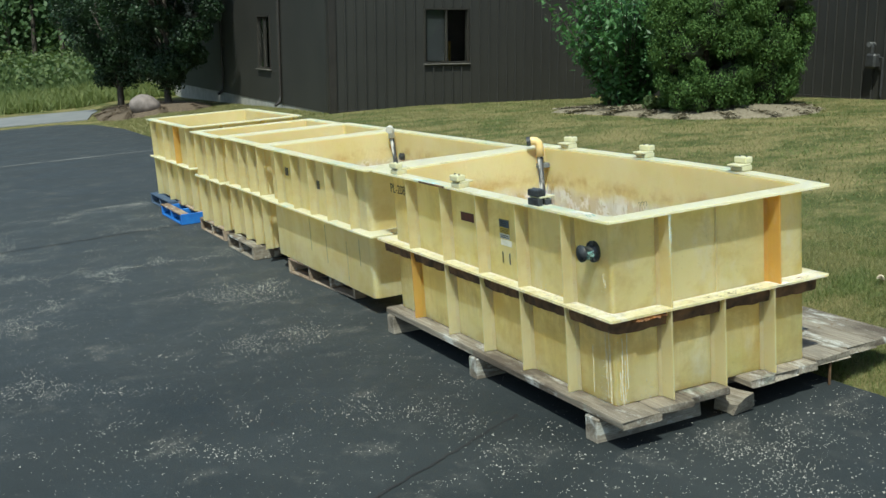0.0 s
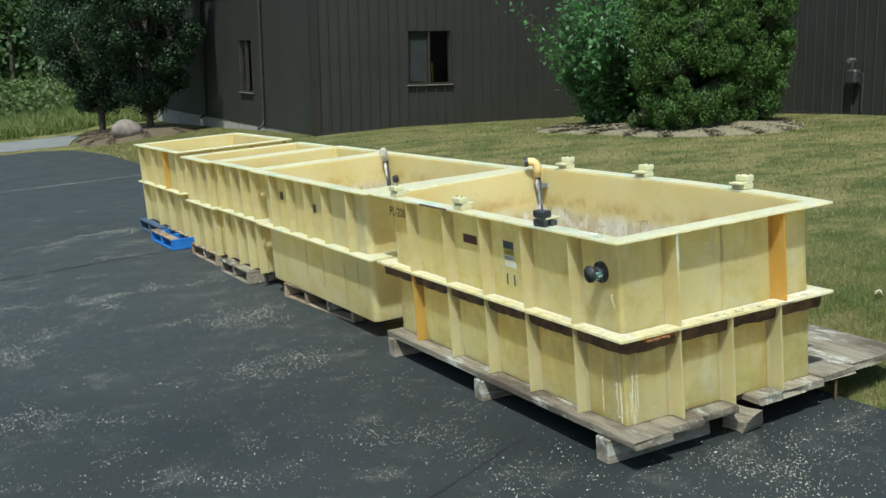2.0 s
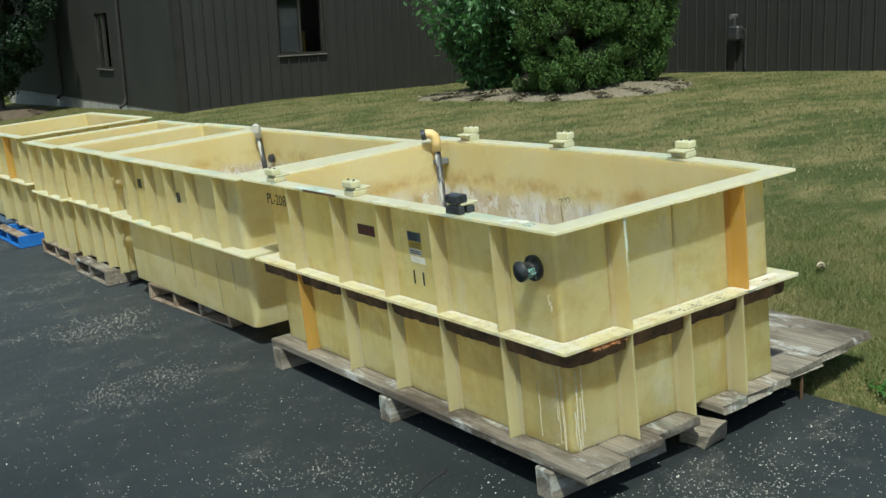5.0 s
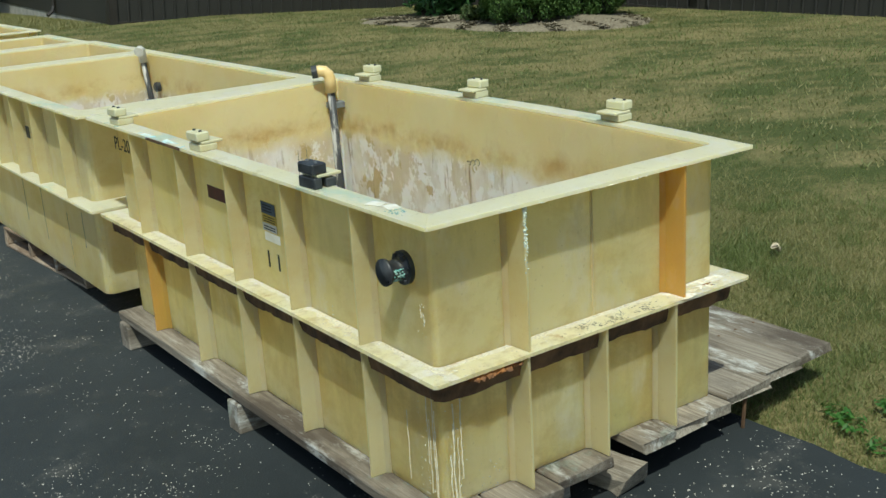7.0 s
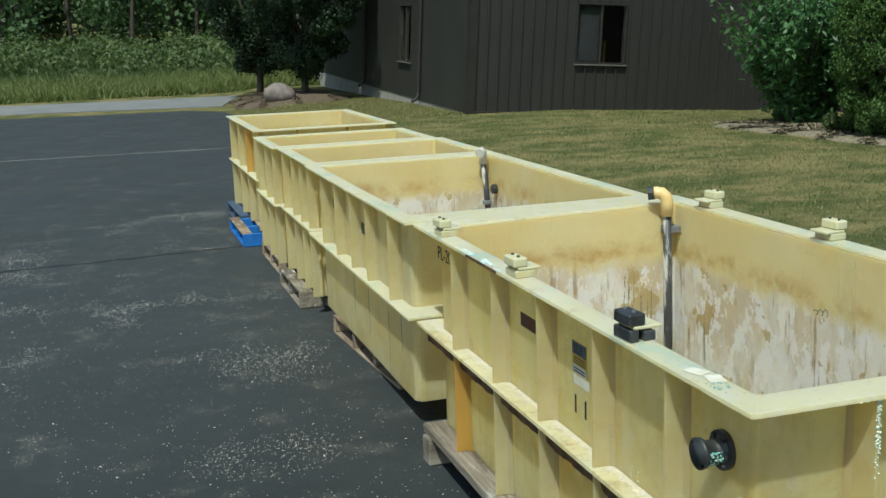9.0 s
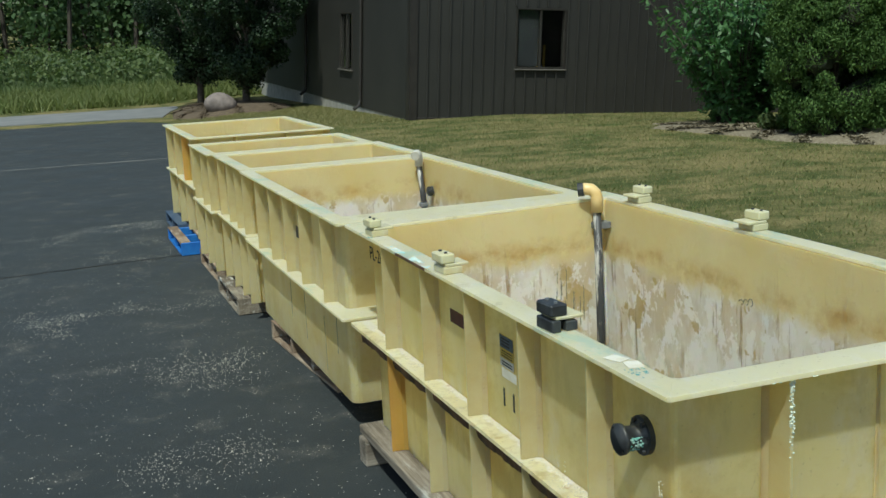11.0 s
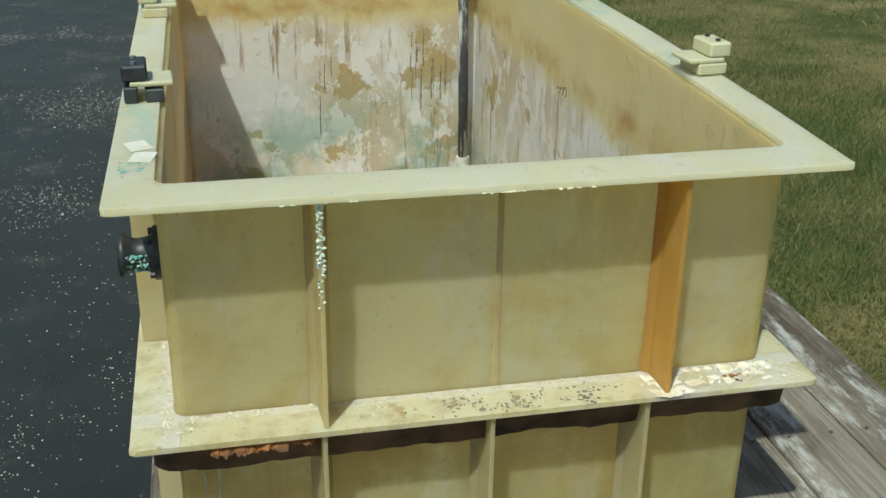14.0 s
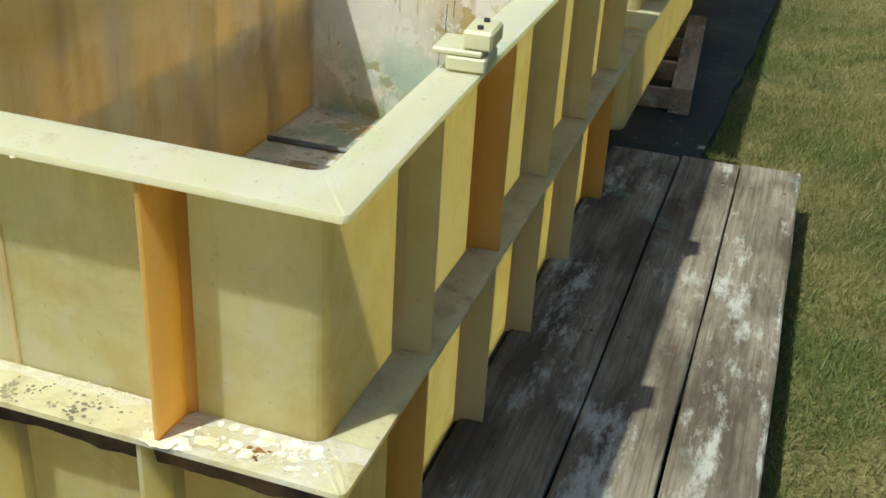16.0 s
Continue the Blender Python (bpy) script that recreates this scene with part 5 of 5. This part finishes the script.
def mound(name, outline, rise, material, label, chips, seed):
    rng = random.Random(seed)
    bm = bmesh.new()
    cx, cy = sum(p[0] for p in outline) / len(outline), sum(p[1] for p in outline) / len(outline)
    rings = []
    for f, h in ((1.0, -0.06), (0.97, 0.35), (0.8, 0.8), (0.45, 1.0)):
        rings.append([bm.verts.new((cx + (x - cx) * f + rng.uniform(-0.03, 0.03), cy + (y - cy) * f + rng.uniform(-0.03, 0.03), ground_height(x, y) + rise * h + rng.uniform(-0.01, 0.01))) for x, y in outline])
    n = len(outline)
    for a, b in zip(rings, rings[1:]):
        for k in range(n):
            bm.faces.new((a[k], a[(k + 1) % n], b[(k + 1) % n], b[k]))
    bm.faces.new(rings[-1])
    bmesh.ops.recalc_face_normals(bm, faces=bm.faces[:])
    ob = thing(name, bm, material, label, "mulch", "structure", smooth=True)
    rg = np.random.default_rng(seed)
    k = rg.integers(0, n, chips)
    f = np.sqrt(rg.uniform(0, 1.0, chips))
    o = np.array(outline)
    p = np.array((cx, cy)) + (o[k] * 0.5 + o[(k + 1) % n] * 0.5 - np.array((cx, cy))) * f[:, None] + rg.normal(size=(chips, 2)) * 0.08
    h = np.array([ground_height(a, b) for a, b in p]) + rise * np.interp(f, [0, 0.45, 0.8, 0.97, 1.1], [1.0, 1.0, 0.8, 0.35, 0.0]) + 0.012
    ch = new("chips", leaf_mesh("chips", np.column_stack((p, h)), rg.uniform(0.02, 0.05, chips), material if material is MULCH_BROWN else MULCH_CHIP, rg, 2.2, 0, np.tile((0, 0, 1.0), (chips, 1)), 0.35))
    ch.parent = ob
    tagged(ch, kind="stuff")
    return ob


MULCH_CHIP = leaf_mat("mulch_chips", (0.11, 0.085, 0.055), (0.27, 0.235, 0.17), 0.9, 0.05)
mound("mulch_bed", [(9.6, 16.0), (9.75, 14.8), (9.9, 13.6), (9.85, 12.5), (10.2, 11.6), (10.9, 10.95), (11.6, 10.8), (12.3, 10.95), (12.9, 11.5), (13.3, 12.5), (13.8, 14.0), (13.0, 15.6), (11.8, 16.6), (10.5, 16.8)], 0.11, MULCH, "pale dry mulch bed under the shrubs", 9000, 4)
mound("mulch_bed", [(2.5, 30.3), (2.7, 29.2), (3.5, 28.4), (4.8, 28.3), (5.8, 29.4), (5.6, 31.6), (4.9, 33.8), (3.7, 34.8), (2.8, 33.0)], 0.20, MULCH_BROWN, "brown mulch mound round the trees", 3000, 5)


def boulder(x, y, z, r):
    rng = random.Random(4)
    bm = bmesh.new()
    bmesh.ops.create_icosphere(bm, subdivisions=3, radius=r)
    for v in bm.verts:
        k = 1 + 0.18 * noise.noise(v.co * 2.4) + 0.06 * noise.noise(v.co * 7)
        v.co = Vector((v.co.x * k * 1.15, v.co.y * k, v.co.z * k * 0.82))
    ob = thing("boulder", bm, ROCK, "rounded pinkish-grey boulder in the mulch", "boulder", smooth=True)
    ob.matrix_world = pose(x, y, z, 0, 0, 20)


boulder(3.7, 29.2, ground_height(3.7, 29.2) + 0.30, 0.40)


def grass_blades(name, material, n, x0, x1, y0, y1, h0, h1, w, keep, seed, label, ground=None):
    rng = np.random.default_rng(seed)
    x, y = rng.uniform(x0, x1, n), rng.uniform(y0, y1, n)
    ok = np.array([keep(a, b) for a, b in zip(x, y)])
    x, y = x[ok], y[ok]
    n = len(x)
    z = np.array([(ground or ground_height)(a, b) for a, b in zip(x, y)]) - 0.004
    a = rng.uniform(0, 6.28, n)
    h = rng.uniform(h0, h1, n)
    lean = rng.normal(size=(n, 2)) * h[:, None] * 0.55
    ww = w * rng.uniform(0.6, 1.3, n)
    v = np.empty((n, 3, 3))
    base = np.column_stack((x, y, z))
    side = np.column_stack((np.cos(a) * ww, np.sin(a) * ww, np.zeros(n)))
    v[:, 0], v[:, 1] = base - side, base + side
    v[:, 2] = base + np.column_stack((lean, h))
    ob = new(name, quads(name, v.reshape(-1, 3), n, 3, material))
    return tagged(ob, label, "grass", kind="stuff")


def dryness(x, y):
    return 0.8 * noise.noise((x * 0.7, y * 1.0, 3.0)) + 0.6 * noise.noise((x * 2.3, y * 2.6, 7.0)) + 0.35 * noise.noise((x * 7.0, y * 7.0, 1.0))


wild = random.Random(77)
lawn_ok = lambda x, y: x > edge_x(y) + 0.02 * noise.noise((y * 6, 0, 0)) - 0.01 and y < BY - 0.1 and x < WX - 0.1 and ((x - 11.6) / 2.0) ** 2 + ((y - 13.75) / 2.95) ** 2 > 1
thins_out = lambda x, y: wild.random() < (y + 2.2) / 1.4 and wild.random() < (5.2 - x) / 1.8
grass_blades("grass", BLADE_GREEN, 150000, 1.5, 5.2, -2.2, 7.0, 0.022, 0.05, 0.0028, lambda x, y: lawn_ok(x, y) and thins_out(x, y) and dryness(x, y) < wild.uniform(-0.40, 0.02), 1, "short green mown grass")
grass_blades("dry_grass", BLADE, 150000, 1.5, 5.2, -2.2, 7.0, 0.018, 0.042, 0.0026, lambda x, y: lawn_ok(x, y) and thins_out(x, y) and dryness(x, y) > wild.uniform(-0.45, 0.05), 2, "short straw-dry mown grass")
grass_blades("grass", BLADE_GREEN, 90000, 1.5, 15.1, -1.5, 21.3, 0.03, 0.06, 0.007, lambda x, y: lawn_ok(x, y) and (x > 5 or y > 6.8) and dryness(x, y) < wild.uniform(-0.42, 0.0), 3, "mown green grass farther across the lawn")
grass_blades("dry_grass", BLADE, 90000, 1.5, 15.1, -1.5, 21.3, 0.025, 0.05, 0.007, lambda x, y: lawn_ok(x, y) and (x > 5 or y > 6.8) and dryness(x, y) > wild.uniform(-0.45, 0.05), 4, "straw-dry mown grass farther across the lawn")
grass_blades("grass", BLADE_GREEN, 110000, 1.5, 4.2, -2.2, 4.5, 0.03, 0.065, 0.0024, lambda x, y: lawn_ok(x, y) and thins_out(x, y) and dryness(x, y) < wild.uniform(-0.35, 0.15), 11, "longer green grass tufts beside the skid")
grass_blades("dry_grass", BLADE, 70000, 1.5, 4.2, -2.2, 4.5, 0.025, 0.055, 0.0022, lambda x, y: lawn_ok(x, y) and thins_out(x, y) and dryness(x, y) > wild.uniform(-0.35, 0.15), 12, "longer straw-dry grass beside the skid")
grass_blades("verge_grass", BLADE, 26000, 1.7, 6.6, 21.4, 29.5, 0.03, 0.08, 0.010, lambda x, y: x > 2.4, 5, "half-dry verge grass beside the drive")
grass_blades("verge_grass", BLADE_GREEN, 60000, -34, 9, 38.2, 45, 0.15, 0.55, 0.03, lambda x, y: True, 6, "tall green verge grass beyond the lane")
grass_blades("meadow_grass", BLADE_MEADOW, 60000, -40, 14, 44, 64, 0.2, 0.6, 0.045, lambda x, y: True, 7, "tall mixed meadow growth")


def weed(x, y, seed):
    rng = np.random.default_rng(seed)
    n = 44
    a = rng.uniform(0, 6.28, n)
    c = np.column_stack((x + 0.07 * np.cos(a) * rng.uniform(0.3, 1, n), y + 0.07 * np.sin(a) * rng.uniform(0.3, 1, n), ground_height(x, y) + rng.uniform(0.02, 0.055, n)))
    ob = new("weed", leaf_mesh("weed", c, rng.uniform(0.010, 0.018, n), WEED_LEAF, rng, 3.2, 0.3, np.column_stack((np.cos(a) * 0.4, np.sin(a) * 0.4, np.ones(n))), 0.25))
    return tagged(ob, "bright green leafy weed in the lawn", "weed")


WEED_LEAF = leaf_mat("weed_leaf", (0.04, 0.115, 0.018), (0.07, 0.17, 0.03), 0.45)
weed(1.80, -0.18, 1)
weed(1.93, -0.33, 2)
weed(1.86, -0.08, 3)
weed(2.02, -0.20, 4)
weed(1.74, -0.36, 5)
bm = bmesh.new()
DEAD_LEAF = simple("dead_leaf", (0.42, 0.35, 0.24), (0.55, 0.48, 0.36), 0.8, 60)
for k in range(2):
    vs = [bm.verts.new((0.035 * math.cos(a) * (1 + 0.3 * math.sin(3 * a)), 0.03 * math.sin(a), 0.018 * math.sin(2 * a + k) + 0.02 + 0.002 * k)) for a in [i * math.pi / 5 for i in range(10)]]
    bm.faces.new(vs if k == 0 else vs[::-1])
ob = thing("dry_leaf", bm, DEAD_LEAF, "curled pale dead leaf on the lawn", "leaf")
ob.matrix_world = pose(3.03, 1.15, ground_height(3.03, 1.15) + 0.03, 25, 10, 30)


def woods():
    rng = np.random.default_rng(12)
    trunks, clumps, brush = bmesh.new(), [], []
    for k in range(170):
        x, y = rng.uniform(-46, 18), rng.uniform(64, 92)
        h = rng.uniform(7, 13)
        zb = ground_height(x, y)
        tube(trunks, [(x, y, zb - 0.2), (x + rng.uniform(-0.4, 0.4), y, zb + h * 0.5), (x + rng.uniform(-0.8, 0.8), y, zb + h)], [0.16, 0.11, 0.03], 6)
        for _ in range(9):
            s = rng.uniform(0.08, 1.0)
            clumps.append((np.array((x + rng.normal() * 1.3, y + rng.normal() * 1.0, zb + h * s)), rng.uniform(1.1, 2.3)))
    tagged(thing("woods_trunks", trunks, BARK, "dark slender trunks in the far woods", "woods"), kind="stuff")
    pts, nrm = clumped(rng, 170000, clumps, 0.5)
    tagged(new("woods", leaf_mesh("woods", pts, rng.uniform(0.15, 0.32, len(pts)), LEAF_WOODS, rng, 1.6, 0, nrm)), "dense green woods beyond the meadow", "woods", kind="stuff")
    for k in range(620):
        x, y = rng.uniform(-40, 14), rng.uniform(46, 66)
        r = rng.uniform(0.35, 1.15)
        brush.append((np.array((x, y, ground_height(x, y) + r * 0.55)), r))
    pts, nrm = clumped(rng, 70000, brush, 0.5)
    tagged(new("brush", leaf_mesh("brush", pts, rng.uniform(0.09, 0.18, len(pts)), LEAF_BRUSH, rng, 1.8, 0.3, nrm)), "olive-green brush across the meadow", "brush", kind="stuff")


woods()


def loose_grit():
    """Pale chips worn out of the asphalt, in drifts."""
    rng = np.random.default_rng(21)
    n = 330000
    x, y = rng.uniform(-5.0, 1.5, n), rng.uniform(-4.0, 11.0, n)
    patch = np.array([noise.noise((a * 1.15, b * 1.15, 5.0)) + 0.55 * noise.noise((a * 3.3, b * 3.3, 9.0)) for a, b in zip(x, y)])
    keep = (patch > rng.uniform(0.18, 0.80, n)) | (rng.uniform(0, 1, n) < np.where((y < 0.6) & (x > -0.6), 0.14, 0.022))
    keep &= ~((x > -0.02) & (y > 0.0))
    x, y = x[keep], y[keep]
    n = len(x)
    r = rng.uniform(0.0012, 0.0046, n) * np.where(rng.uniform(0, 1, n) < 0.06, 1.7, 1.0)
    a = rng.uniform(0, 6.28, n)
    c = np.column_stack((x, y, np.zeros(n)))
    v = np.empty((n, 3, 3, 3))
    top = c + np.column_stack((rng.normal(size=(n, 2)) * r[:, None] * 0.3, r * 0.9))
    ring = [c + np.column_stack((np.cos(a + k * 2.09) * r, np.sin(a + k * 2.09) * r, np.full(n, 0.0005))) for k in range(3)]
    for k in range(3):
        v[:, k, 0], v[:, k, 1], v[:, k, 2] = ring[k], ring[(k + 1) % 3], top
    ob = new("grit", quads("grit", v.reshape(-1, 3), n * 3, 3, GRIT))
    on_slope(tagged(ob, "pale stone grit scattered over the asphalt", "grit", kind="stuff"))


GRIT = simple("stone_grit", (0.30, 0.28, 0.24), (0.60, 0.57, 0.50), 0.9, 160, bump=0.1)
loose_grit()
